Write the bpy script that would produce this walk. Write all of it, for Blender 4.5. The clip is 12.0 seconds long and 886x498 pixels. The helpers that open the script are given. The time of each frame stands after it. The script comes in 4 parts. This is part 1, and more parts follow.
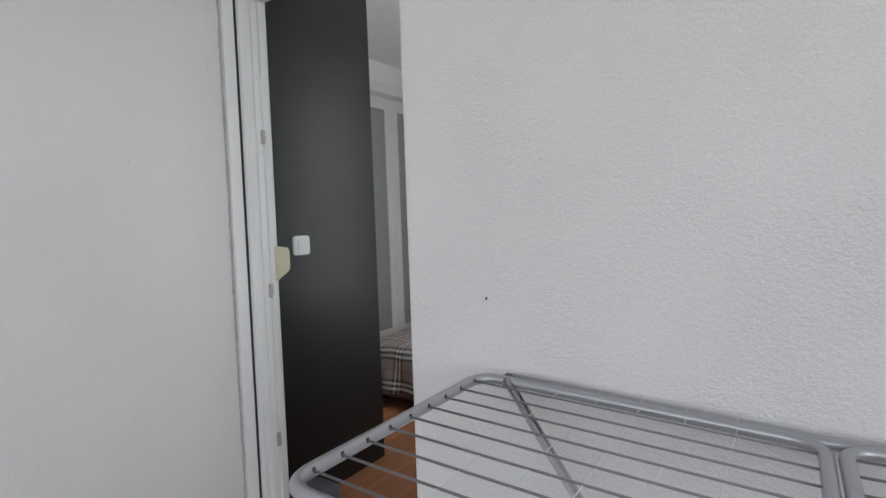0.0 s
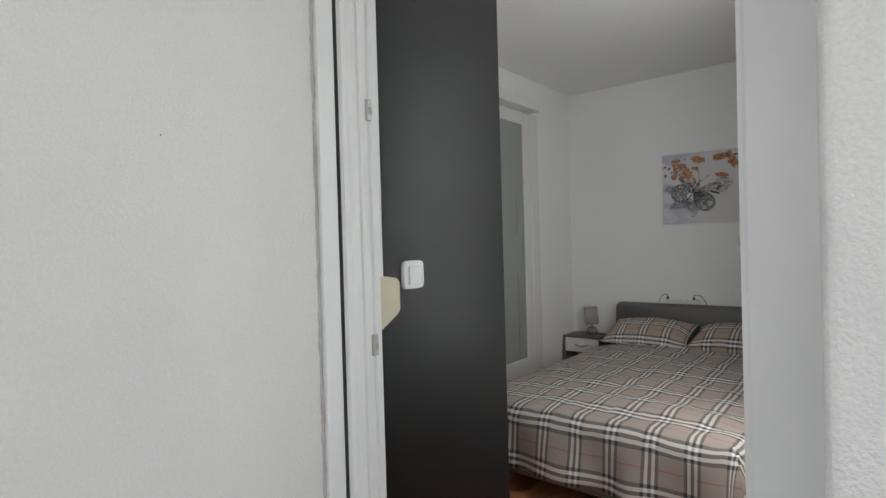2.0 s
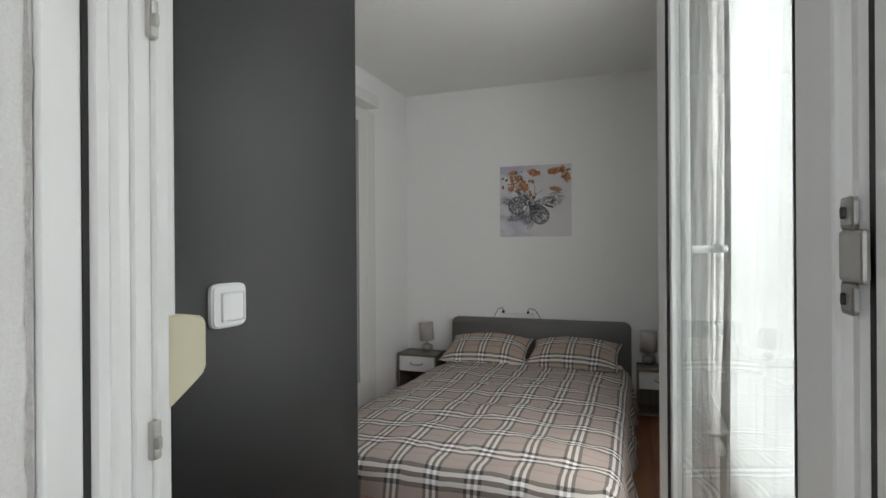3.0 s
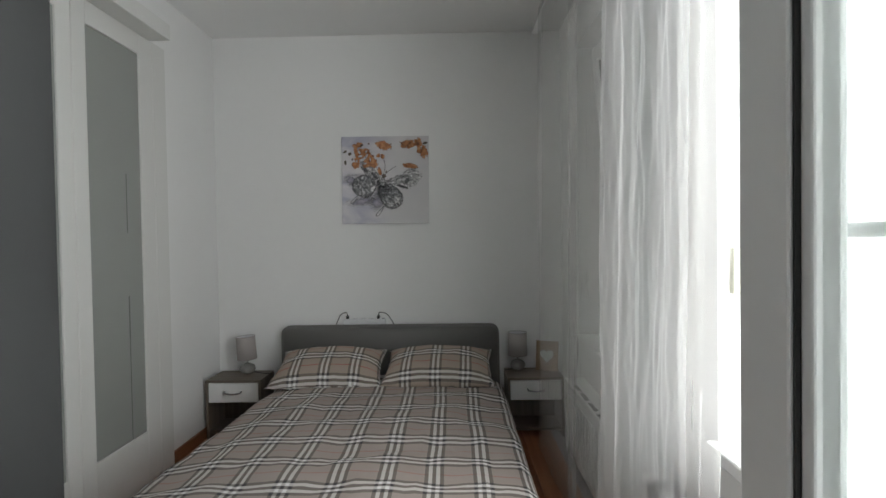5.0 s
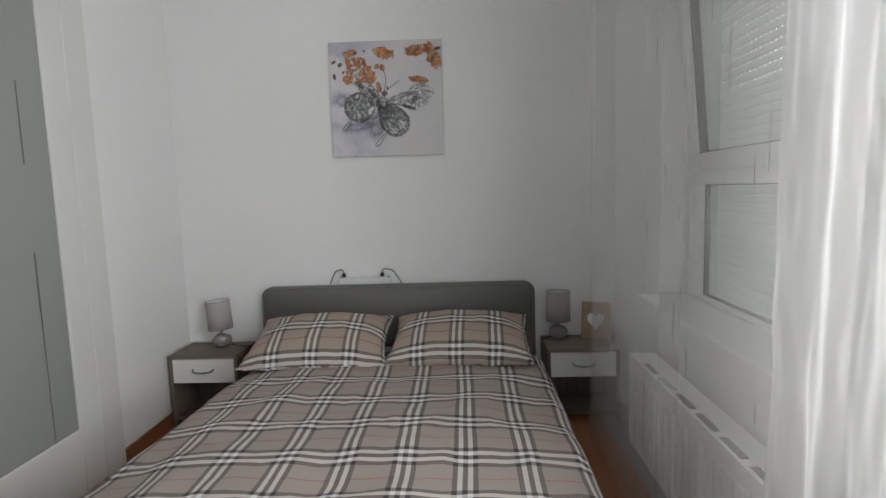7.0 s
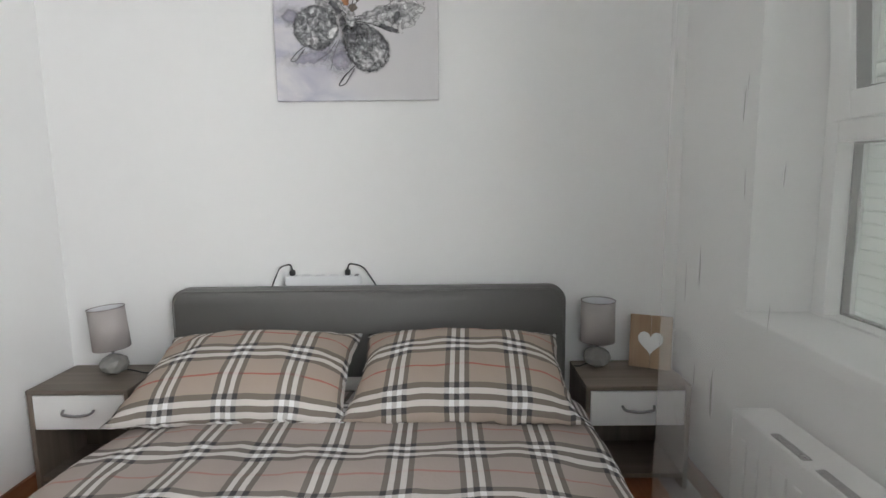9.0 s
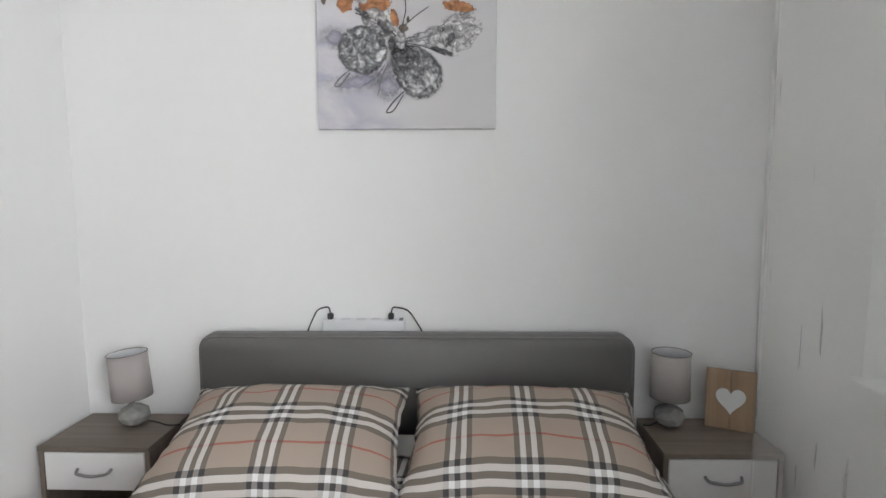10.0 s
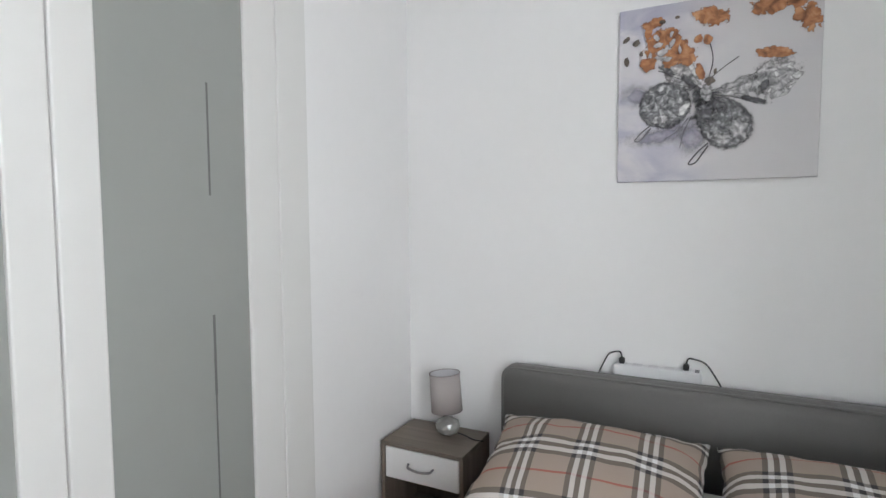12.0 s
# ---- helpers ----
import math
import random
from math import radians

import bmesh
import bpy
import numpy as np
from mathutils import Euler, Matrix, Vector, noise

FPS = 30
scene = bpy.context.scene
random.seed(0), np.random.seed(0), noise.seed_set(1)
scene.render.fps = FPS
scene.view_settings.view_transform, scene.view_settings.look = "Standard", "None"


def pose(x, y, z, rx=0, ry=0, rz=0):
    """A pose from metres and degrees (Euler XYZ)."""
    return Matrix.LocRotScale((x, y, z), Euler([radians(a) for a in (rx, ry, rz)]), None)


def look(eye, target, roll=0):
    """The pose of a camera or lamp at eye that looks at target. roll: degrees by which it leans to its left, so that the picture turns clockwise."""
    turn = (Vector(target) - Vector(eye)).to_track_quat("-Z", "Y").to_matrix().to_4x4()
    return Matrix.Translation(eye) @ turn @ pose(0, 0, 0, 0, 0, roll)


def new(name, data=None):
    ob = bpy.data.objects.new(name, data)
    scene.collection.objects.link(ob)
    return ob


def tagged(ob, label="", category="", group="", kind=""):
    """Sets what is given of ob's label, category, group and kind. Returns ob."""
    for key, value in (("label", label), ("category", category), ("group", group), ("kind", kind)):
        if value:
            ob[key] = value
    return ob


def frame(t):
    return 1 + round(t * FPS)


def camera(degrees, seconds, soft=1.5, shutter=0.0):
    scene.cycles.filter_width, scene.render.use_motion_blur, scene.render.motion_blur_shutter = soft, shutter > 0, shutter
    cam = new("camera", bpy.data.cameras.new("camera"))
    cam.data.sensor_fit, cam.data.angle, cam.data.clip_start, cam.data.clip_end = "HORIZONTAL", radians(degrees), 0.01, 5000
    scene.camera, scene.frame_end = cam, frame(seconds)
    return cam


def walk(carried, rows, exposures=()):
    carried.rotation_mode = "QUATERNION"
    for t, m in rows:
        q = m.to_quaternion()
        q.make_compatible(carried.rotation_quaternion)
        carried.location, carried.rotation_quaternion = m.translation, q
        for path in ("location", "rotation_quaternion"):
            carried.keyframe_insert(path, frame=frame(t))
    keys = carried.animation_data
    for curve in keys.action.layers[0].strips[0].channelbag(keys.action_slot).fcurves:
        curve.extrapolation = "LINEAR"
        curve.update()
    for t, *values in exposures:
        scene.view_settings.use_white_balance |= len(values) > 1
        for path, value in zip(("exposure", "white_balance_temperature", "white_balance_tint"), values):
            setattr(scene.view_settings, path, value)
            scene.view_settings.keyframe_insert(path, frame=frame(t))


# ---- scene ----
cam = camera(78.9, 12.0)
PATH = [
    (0, (0.615, 0.278, 1.296), (-0.469, 1.955, 1.176), -1.9),
    (0.5, (0.422, 0.329, 1.288), (-0.814, 1.897, 1.176), -1.9),
    (1, (0.244, 0.379, 1.293), (-1.045, 1.905, 1.195), -2.0),
    (1.5, (0.043, 0.558, 1.289), (-1.279, 2.057, 1.224), -1.8),
    (2, (-0.111, 0.739, 1.281), (-1.375, 2.29, 1.261), -1.6),
    (2.5, (-0.317, 0.924, 1.294), (-1.338, 2.644, 1.277), -0.9),
    (2.8, (-0.425, 1.039, 1.298), (-1.247, 2.862, 1.288), -0.4),
    (3, (-0.476, 1.118, 1.297), (-1.16, 2.997, 1.295), -0.4),
    (3.3, (-0.544, 1.245, 1.288), (-1.077, 3.172, 1.293), -0.7),
    (3.6, (-0.603, 1.394, 1.288), (-1.023, 3.35, 1.295), -0.9),
    (5.3, (-0.855, 2.017, 1.288), (-0.876, 4.016, 1.224), -0.7),
    (5.5, (-0.868, 2.066, 1.292), (-0.892, 4.064, 1.208), -0.5),
    (6, (-0.896, 2.3, 1.225), (-0.937, 4.297, 1.113), -0.8),
    (6.5, (-0.884, 2.512, 1.222), (-0.976, 4.502, 1.047), -1.9),
    (8.4, (-0.945, 3.363, 1.111), (-1.006, 5.346, 0.859), -1.3),
    (8.5, (-0.938, 3.405, 1.113), (-0.999, 5.387, 0.855), -1.3),
    (9, (-0.963, 3.605, 1.112), (-0.992, 5.587, 0.844), -0.8),
    (9.5, (-0.98, 3.735, 1.142), (-1.05, 5.715, 0.869), -0.6),
    (10, (-1.116, 3.803, 1.179), (-1.184, 5.791, 0.971), -0.3),
    (10.5, (-1.229, 3.853, 1.24), (-1.339, 5.845, 1.11), -0.6),
    (11, (-1.351, 3.844, 1.249), (-1.536, 5.834, 1.184), -0.6),
    (11.5, (-1.38, 3.759, 1.281), (-1.829, 5.705, 1.187), -0.3),
    (12, (-1.271, 3.626, 1.277), (-2.181, 5.403, 1.159), -0.5),
]
EXPOSURES = [(0, -0.36, 6400, 11), (1.0, -0.2, 6500, 10), (2.0, -0.12, 6580, 9), (2.5, -0.08, 6600, 9), (3.0, 0.02, 6580, 8), (3.5, 0.1, 6520, 6), (5.5, 0.05, 6480, 7),
             (6.5, 0.35, 6470, 9), (8.5, 1.1, 6470, 9), (9.5, 1.25, 6430, 9), (10.5, 1.25, 6380, 10), (12, 1.1, 6300, 10)]
walk(cam, [(t, look(eye, target, roll)) for t, eye, target, roll in PATH], EXPOSURES)

# ---- world, sun and daylight ----
world = bpy.data.worlds.new("overcast_sky")
scene.world = world
world.use_nodes = True
wn = world.node_tree
sky = wn.nodes.new("ShaderNodeTexSky")
sky.sky_type = "NISHITA"
sky.sun_disc = False
sky.sun_elevation, sky.sun_rotation = radians(50), radians(115)
sky.dust_density, sky.ozone_density = 4.0, 1.0
wn.links.new(sky.outputs[0], wn.nodes["Background"].inputs[0])
wn.nodes["Background"].inputs[1].default_value = 0.15
sun_data = bpy.data.lights.new("sun", "SUN")
sun_data.energy, sun_data.angle, sun_data.color = 0.8, radians(25), (1.0, 0.96, 0.9)
sun = new("sun", sun_data)
sun.matrix_world = look((0, 0, 20), (-14, 7, 0))


def daylight(name, m, width, height, power, colour, spread=180):
    data = bpy.data.lights.new(name, "AREA")
    data.shape, data.size, data.size_y, data.energy, data.color = "RECTANGLE", width, height, power, colour
    data.spread = radians(spread)
    ob = new(name, data)
    ob.matrix_world = m
    return ob


daylight("window_daylight", look((0.195, 2.76, 1.53), (-1.0, 2.76, 1.53)), 1.36, 1.66, 62, (0.97, 0.97, 0.985))
daylight("loggia_daylight", look((0.45, -1.40, 1.55), (0.0, 3.0, 1.20)), 2.2, 1.1, 20.0, (0.985, 0.975, 0.965))
daylight("loggia_side_daylight", look((2.30, -0.60, 1.45), (-1.1, 0.9, 1.0)), 1.6, 0.9, 8.5, (0.985, 0.975, 0.965))


# ---- materials ----
def material(name, base, rough=0.6, metal=0.0, grain=0.0, scale=40.0, bump=0.0, bscale=120.0, blotch=0.0, spec=0.5):
    """A painted or solid surface with fine grain, larger blotches and relief."""
    mat = bpy.data.materials.new(name)
    mat.use_nodes = True
    nt = mat.node_tree
    p = nt.nodes["Principled BSDF"]
    p.inputs["Base Color"].default_value = (*base, 1)
    p.inputs["Roughness"].default_value = rough
    p.inputs["Metallic"].default_value = metal
    p.inputs["Specular IOR Level"].default_value = spec
    tc = nt.nodes.new("ShaderNodeTexCoord")
    if grain or blotch:
        n1, n2 = nt.nodes.new("ShaderNodeTexNoise"), nt.nodes.new("ShaderNodeTexNoise")
        n1.inputs["Scale"].default_value, n2.inputs["Scale"].default_value = scale, 1.7
        n1.inputs["Detail"].default_value, n2.inputs["Detail"].default_value = 5, 4
        m1, m2 = nt.nodes.new("ShaderNodeMapRange"), nt.nodes.new("ShaderNodeMapRange")
        m1.inputs[3].default_value, m1.inputs[4].default_value = 1 - grain, 1 + grain
        m2.inputs[3].default_value, m2.inputs[4].default_value = 1 - blotch, 1 + blotch
        mul = nt.nodes.new("ShaderNodeMath")
        mul.operation = "MULTIPLY"
        hsv = nt.nodes.new("ShaderNodeHueSaturation")
        hsv.inputs["Color"].default_value = (*base, 1)
        for n in (n1, n2):
            nt.links.new(tc.outputs["Object"], n.inputs["Vector"])
        nt.links.new(n1.outputs[0], m1.inputs[0])
        nt.links.new(n2.outputs[0], m2.inputs[0])
        nt.links.new(m1.outputs[0], mul.inputs[0])
        nt.links.new(m2.outputs[0], mul.inputs[1])
        nt.links.new(mul.outputs[0], hsv.inputs["Value"])
        nt.links.new(hsv.outputs[0], p.inputs["Base Color"])
    if bump:
        nb, b = nt.nodes.new("ShaderNodeTexNoise"), nt.nodes.new("ShaderNodeBump")
        nb.inputs["Scale"].default_value, nb.inputs["Detail"].default_value = bscale, 4
        b.inputs["Strength"].default_value, b.inputs["Distance"].default_value = bump, 0.004
        nt.links.new(tc.outputs["Object"], nb.inputs["Vector"])
        nt.links.new(nb.outputs[0], b.inputs["Height"])
        nt.links.new(b.outputs[0], p.inputs["Normal"])
    return mat


def wood(name, dark, light, rough=0.5, along="Y", scale=1.0):
    """Streaked wood grain, the streaks running along one axis; each piece a little different."""
    mat = bpy.data.materials.new(name)
    mat.use_nodes = True
    nt = mat.node_tree
    p = nt.nodes["Principled BSDF"]
    p.inputs["Roughness"].default_value = rough
    tc, mp = nt.nodes.new("ShaderNodeTexCoord"), nt.nodes.new("ShaderNodeMapping")
    stretch = {"X": (1.5, 30, 30), "Y": (30, 1.5, 30), "Z": (30, 30, 1.5)}[along]
    mp.inputs["Scale"].default_value = [s * scale for s in stretch]
    info = nt.nodes.new("ShaderNodeObjectInfo")
    shift = nt.nodes.new("ShaderNodeVectorMath")
    shift.operation = "MULTIPLY_ADD"
    shift.inputs[1].default_value = (7, 5, 3)
    nt.links.new(info.outputs["Random"], shift.inputs[0])
    nt.links.new(tc.outputs["Object"], shift.inputs[2])
    nt.links.new(shift.outputs[0], mp.inputs[0])
    n = nt.nodes.new("ShaderNodeTexNoise")
    n.inputs["Scale"].default_value, n.inputs["Detail"].default_value, n.inputs["Distortion"].default_value = 1.0, 6, 0.6
    nt.links.new(mp.outputs[0], n.inputs["Vector"])
    ramp = nt.nodes.new("ShaderNodeValToRGB")
    ramp.color_ramp.elements[0].color, ramp.color_ramp.elements[1].color = (*dark, 1), (*light, 1)
    ramp.color_ramp.elements[0].position, ramp.color_ramp.elements[1].position = 0.3, 0.72
    nt.links.new(n.outputs[0], ramp.inputs[0])
    hsv, mr = nt.nodes.new("ShaderNodeHueSaturation"), nt.nodes.new("ShaderNodeMapRange")
    mr.inputs[3].default_value, mr.inputs[4].default_value = 0.88, 1.12
    nt.links.new(info.outputs["Random"], mr.inputs[0])
    nt.links.new(mr.outputs[0], hsv.inputs["Value"])
    nt.links.new(ramp.outputs[0], hsv.inputs["Color"])
    nt.links.new(hsv.outputs[0], p.inputs["Base Color"])
    b = nt.nodes.new("ShaderNodeBump")
    b.inputs["Strength"].default_value, b.inputs["Distance"].default_value = 0.15, 0.001
    nt.links.new(n.outputs[0], b.inputs["Height"])
    nt.links.new(b.outputs[0], p.inputs["Normal"])
    return mat


def stucco(name, base, cell=95.0, strength=0.6):
    """Sprayed, trowelled plaster: fine pits and ridges over soft unevenness."""
    mat = material(name, base, 0.92, grain=0.10, scale=210, blotch=0.05, spec=0.2)
    nt = mat.node_tree
    p = nt.nodes["Principled BSDF"]
    tc = nt.nodes.new("ShaderNodeTexCoord")
    a, v, mix, b = (nt.nodes.new(k) for k in ("ShaderNodeTexNoise", "ShaderNodeTexNoise", "ShaderNodeMath", "ShaderNodeBump"))
    a.inputs["Scale"].default_value, a.inputs["Detail"].default_value, a.inputs["Roughness"].default_value = cell, 3, 0.6
    v.inputs["Scale"].default_value, v.inputs["Detail"].default_value = cell * 0.45, 2
    mix.operation = "ADD"
    b.inputs["Strength"].default_value, b.inputs["Distance"].default_value = strength, 0.006
    for n in (a, v):
        nt.links.new(tc.outputs["Object"], n.inputs["Vector"])
    nt.links.new(a.outputs[0], mix.inputs[0])
    nt.links.new(v.outputs[0], mix.inputs[1])
    patch, keep, mul = (nt.nodes.new(k) for k in ("ShaderNodeTexNoise", "ShaderNodeMapRange", "ShaderNodeMath"))
    patch.inputs["Scale"].default_value, patch.inputs["Detail"].default_value = 5, 5
    keep.inputs[1].default_value, keep.inputs[2].default_value = 0.42, 0.64
    keep.inputs[3].default_value, keep.inputs[4].default_value = 0.5, 1.0
    mul.operation = "MULTIPLY"
    nt.links.new(tc.outputs["Object"], patch.inputs["Vector"])
    nt.links.new(patch.outputs[0], keep.inputs[0])
    nt.links.new(mix.outputs[0], mul.inputs[0])
    nt.links.new(keep.outputs[0], mul.inputs[1])
    nt.links.new(mul.outputs[0], b.inputs["Height"])
    nt.links.new(b.outputs[0], p.inputs["Normal"])
    return mat


def plaid(name, periods, offsets, tan, red=0.55):
    """Woven tartan on the cloth's own metres (its UV): groups of two pale and three dark bars both ways, a thin red line between."""
    mat = bpy.data.materials.new(name)
    mat.use_nodes = True
    nt = mat.node_tree
    p = nt.nodes["Principled BSDF"]
    p.inputs["Roughness"].default_value = 0.95
    p.inputs["Specular IOR Level"].default_value = 0.15
    uv, sep = nt.nodes.new("ShaderNodeUVMap"), nt.nodes.new("ShaderNodeSeparateXYZ")
    nt.links.new(uv.outputs[0], sep.inputs[0])

    def op(kind, a, b=None):
        n = nt.nodes.new("ShaderNodeMath")
        n.operation = kind
        for i, x in enumerate((a, b)):
            if x is None:
                continue
            if isinstance(x, (int, float)):
                n.inputs[i].default_value = x
            else:
                nt.links.new(x, n.inputs[i])
        return n.outputs[0]

    def bars(axis):
        f = op("FRACT", op("ADD", op("DIVIDE", op("SUBTRACT", sep.outputs[axis], offsets[axis]), periods[axis]), 100.2))
        k = op("DIVIDE", f, 0.08)
        group = op("LESS_THAN", k, 5.0)
        odd = op("GREATER_THAN", op("MODULO", k, 2.0), 1.0)
        pale = op("MULTIPLY", group, odd)
        dark = op("SUBTRACT", group, pale)
        red = op("MULTIPLY", op("GREATER_THAN", f, 0.684), op("LESS_THAN", f, 0.716))
        return pale, dark, red

    pu, du, ru = bars(0)
    pv, dv, rv = bars(1)

    def mix(fac, a, b):
        n = nt.nodes.new("ShaderNodeMix")
        n.data_type = "RGBA"
        nt.links.new(fac, n.inputs[0])
        for i, x in ((6, a), (7, b)):
            if isinstance(x, tuple):
                n.inputs[i].default_value = (*x, 1)
            else:
                nt.links.new(x, n.inputs[i])
        return n.outputs[2]

    c = mix(op("MULTIPLY", rv, red), tan, (0.38, 0.10, 0.085))
    for pale, dark in ((pu, du), (pv, dv)):
        c = mix(op("MULTIPLY", dark, 0.66), c, (0.095, 0.088, 0.082))
        c = mix(op("MULTIPLY", pale, 0.55), c, (0.76, 0.75, 0.73))
    both_dark = op("MULTIPLY", du, dv)
    both_pale = op("MULTIPLY", pu, pv)
    c = mix(op("MULTIPLY", both_dark, 0.6), c, (0.035, 0.037, 0.048))
    c = mix(op("MULTIPLY", both_pale, 0.8), c, (0.79, 0.79, 0.79))
    tc, n, b = nt.nodes.new("ShaderNodeTexCoord"), nt.nodes.new("ShaderNodeTexNoise"), nt.nodes.new("ShaderNodeBump")
    n.inputs["Scale"].default_value, n.inputs["Detail"].default_value = 14, 5
    b.inputs["Strength"].default_value, b.inputs["Distance"].default_value = 0.35, 0.012
    nt.links.new(tc.outputs["Object"], n.inputs["Vector"])
    nt.links.new(n.outputs[0], b.inputs["Height"])
    nt.links.new(b.outputs[0], p.inputs["Normal"])
    nt.links.new(c, p.inputs["Base Color"])
    return mat


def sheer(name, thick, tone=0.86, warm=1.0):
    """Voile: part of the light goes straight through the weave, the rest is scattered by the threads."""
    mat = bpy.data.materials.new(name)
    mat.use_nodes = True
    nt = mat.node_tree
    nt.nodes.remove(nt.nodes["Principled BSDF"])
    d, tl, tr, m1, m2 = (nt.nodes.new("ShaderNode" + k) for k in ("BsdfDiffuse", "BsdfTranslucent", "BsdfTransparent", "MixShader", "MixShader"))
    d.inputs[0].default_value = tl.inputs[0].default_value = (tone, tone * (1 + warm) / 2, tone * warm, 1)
    m1.inputs[0].default_value = 0.5
    tc, mp, n, mr = (nt.nodes.new("ShaderNode" + k) for k in ("TexCoord", "Mapping", "TexNoise", "MapRange"))
    mp.inputs["Scale"].default_value = (40, 40, 3)
    n.inputs["Scale"].default_value = 1.0
    mr.inputs[3].default_value, mr.inputs[4].default_value = thick - 0.015, thick + 0.015
    nt.links.new(tc.outputs["Object"], mp.inputs[0])
    nt.links.new(mp.outputs[0], n.inputs["Vector"])
    nt.links.new(n.outputs[0], mr.inputs[0])
    nt.links.new(d.outputs[0], m1.inputs[1])
    nt.links.new(tl.outputs[0], m1.inputs[2])
    nt.links.new(mr.outputs[0], m2.inputs[0])
    nt.links.new(tr.outputs[0], m2.inputs[1])
    nt.links.new(m1.outputs[0], m2.inputs[2])
    nt.links.new(m2.outputs[0], nt.nodes["Material Output"].inputs[0])
    return mat


def pane_glass(name):
    mat = bpy.data.materials.new(name)
    mat.use_nodes = True
    nt = mat.node_tree
    nt.nodes.remove(nt.nodes["Principled BSDF"])
    tr, gl, mx, fr, pw, mr = (nt.nodes.new("ShaderNode" + k) for k in ("BsdfTransparent", "BsdfGlossy", "MixShader", "LayerWeight", "Math", "MapRange"))
    tr.inputs[0].default_value = (0.95, 0.97, 0.96, 1)
    gl.inputs["Roughness"].default_value = 0.01
    pw.operation = "POWER"
    pw.inputs[1].default_value = 4.0
    mr.inputs[3].default_value, mr.inputs[4].default_value = 0.035, 0.75
    nt.links.new(fr.outputs["Facing"], pw.inputs[0])
    nt.links.new(pw.outputs[0], mr.inputs[0])
    nt.links.new(mr.outputs[0], mx.inputs[0])
    nt.links.new(tr.outputs[0], mx.inputs[1])
    nt.links.new(gl.outputs[0], mx.inputs[2])
    nt.links.new(mx.outputs[0], nt.nodes["Material Output"].inputs[0])
    return mat


STUCCO = stucco("white_stucco", (0.765, 0.762, 0.758), 250, 0.55)
SMOOTH_STUCCO = stucco("fine_white_stucco", (0.735, 0.732, 0.728), 220, 0.35)
PLASTER = material("white_wall_paint", (0.85, 0.85, 0.845), 0.85, grain=0.012, scale=25, bump=0.06, bscale=160, blotch=0.02, spec=0.25)
CEILING = material("white_ceiling_paint", (0.86, 0.86, 0.855), 0.9, grain=0.012, scale=20, blotch=0.02, spec=0.2)
BLACK = material("black_satin_board", (0.0045, 0.0052, 0.0064), 0.41, grain=0.08, scale=90, bump=0.015, bscale=60, blotch=0.1, spec=0.54)
PVC = material("white_pvc", (0.84, 0.845, 0.845), 0.35, grain=0.015, scale=30, blotch=0.02)
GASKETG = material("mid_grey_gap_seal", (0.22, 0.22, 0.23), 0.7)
GASKET = material("black_rubber_gasket", (0.03, 0.03, 0.03), 0.7)
STEEL = material("zinc_steel", (0.52, 0.51, 0.49), 0.35, 1.0, grain=0.1, scale=120)
TUBE = material("silver_painted_tube", (0.44, 0.445, 0.47), 0.38, 0.75, grain=0.05, scale=150)
CHROMETUBE = material("bright_chromed_tube", (0.62, 0.62, 0.64), 0.16, 1.0, grain=0.05, scale=90)
WIRE = material("grey_coated_wire", (0.22, 0.22, 0.23), 0.4, 0.3)
CLEARWIRE = material("pale_plastic_cross_wire", (0.62, 0.63, 0.64), 0.4)
DARKPLASTIC = material("dark_grey_plastic", (0.05, 0.05, 0.055), 0.5)
CREAM = material("yellowed_cream_plastic", (0.66, 0.62, 0.46), 0.5, grain=0.02, scale=30)
SWITCHGAP = material("pale_grey_switch_joint", (0.56, 0.56, 0.57), 0.6)
PALECREAM = material("pale_cream_plastic", (0.72, 0.71, 0.60), 0.5, grain=0.02, scale=30)
SWITCHW = material("white_switch_plastic", (0.74, 0.75, 0.76), 0.3)
LAMINATE = wood("orange_brown_laminate", (0.30, 0.115, 0.05), (0.42, 0.18, 0.085), 0.4, "Y")
SKIRT = wood("brown_wood_skirting", (0.22, 0.085, 0.035), (0.33, 0.14, 0.06), 0.45, "Y")
OAK = wood("grey_brown_oak_laminate", (0.155, 0.125, 0.10), (0.235, 0.195, 0.16), 0.5, "X")
OAKV = wood("grey_brown_oak_laminate_upright", (0.155, 0.125, 0.10), (0.235, 0.195, 0.16), 0.5, "Z")
DRAWERW = material("white_laminate", (0.80, 0.80, 0.79), 0.4, grain=0.01, scale=30)
CHROME = material("satin_chrome", (0.34, 0.34, 0.345), 0.32, 1.0)
FABRIC = material("dark_grey_faux_leather", (0.172, 0.167, 0.162), 0.5, grain=0.07, scale=220, bump=0.2, bscale=420, blotch=0.05)
MATTRESS = material("white_ticking", (0.7, 0.69, 0.66), 0.9)
CLOTH = plaid("beige_plaid_cotton", (0.1745, 0.22), (-1.263, 4.87), (0.378, 0.322, 0.292), 0.45)
CLOTHP = plaid("beige_plaid_pillow_cotton", (0.177, 0.22), (0.0, -0.225), (0.390, 0.318, 0.264), 0.75)
SHADE = material("taupe_lamp_fabric", (0.43, 0.395, 0.38), 0.9, grain=0.05, scale=300, bump=0.15, bscale=600)
SHADERIM = material("dark_taupe_rim", (0.20, 0.18, 0.175), 0.8)
SHADEIN = material("pale_lamp_lining", (0.70, 0.70, 0.72), 0.8)
CERAMIC = material("grey_glazed_ceramic", (0.29, 0.285, 0.27), 0.16, grain=0.15, scale=40)
CABLE = material("black_cable", (0.02, 0.02, 0.02), 0.5)
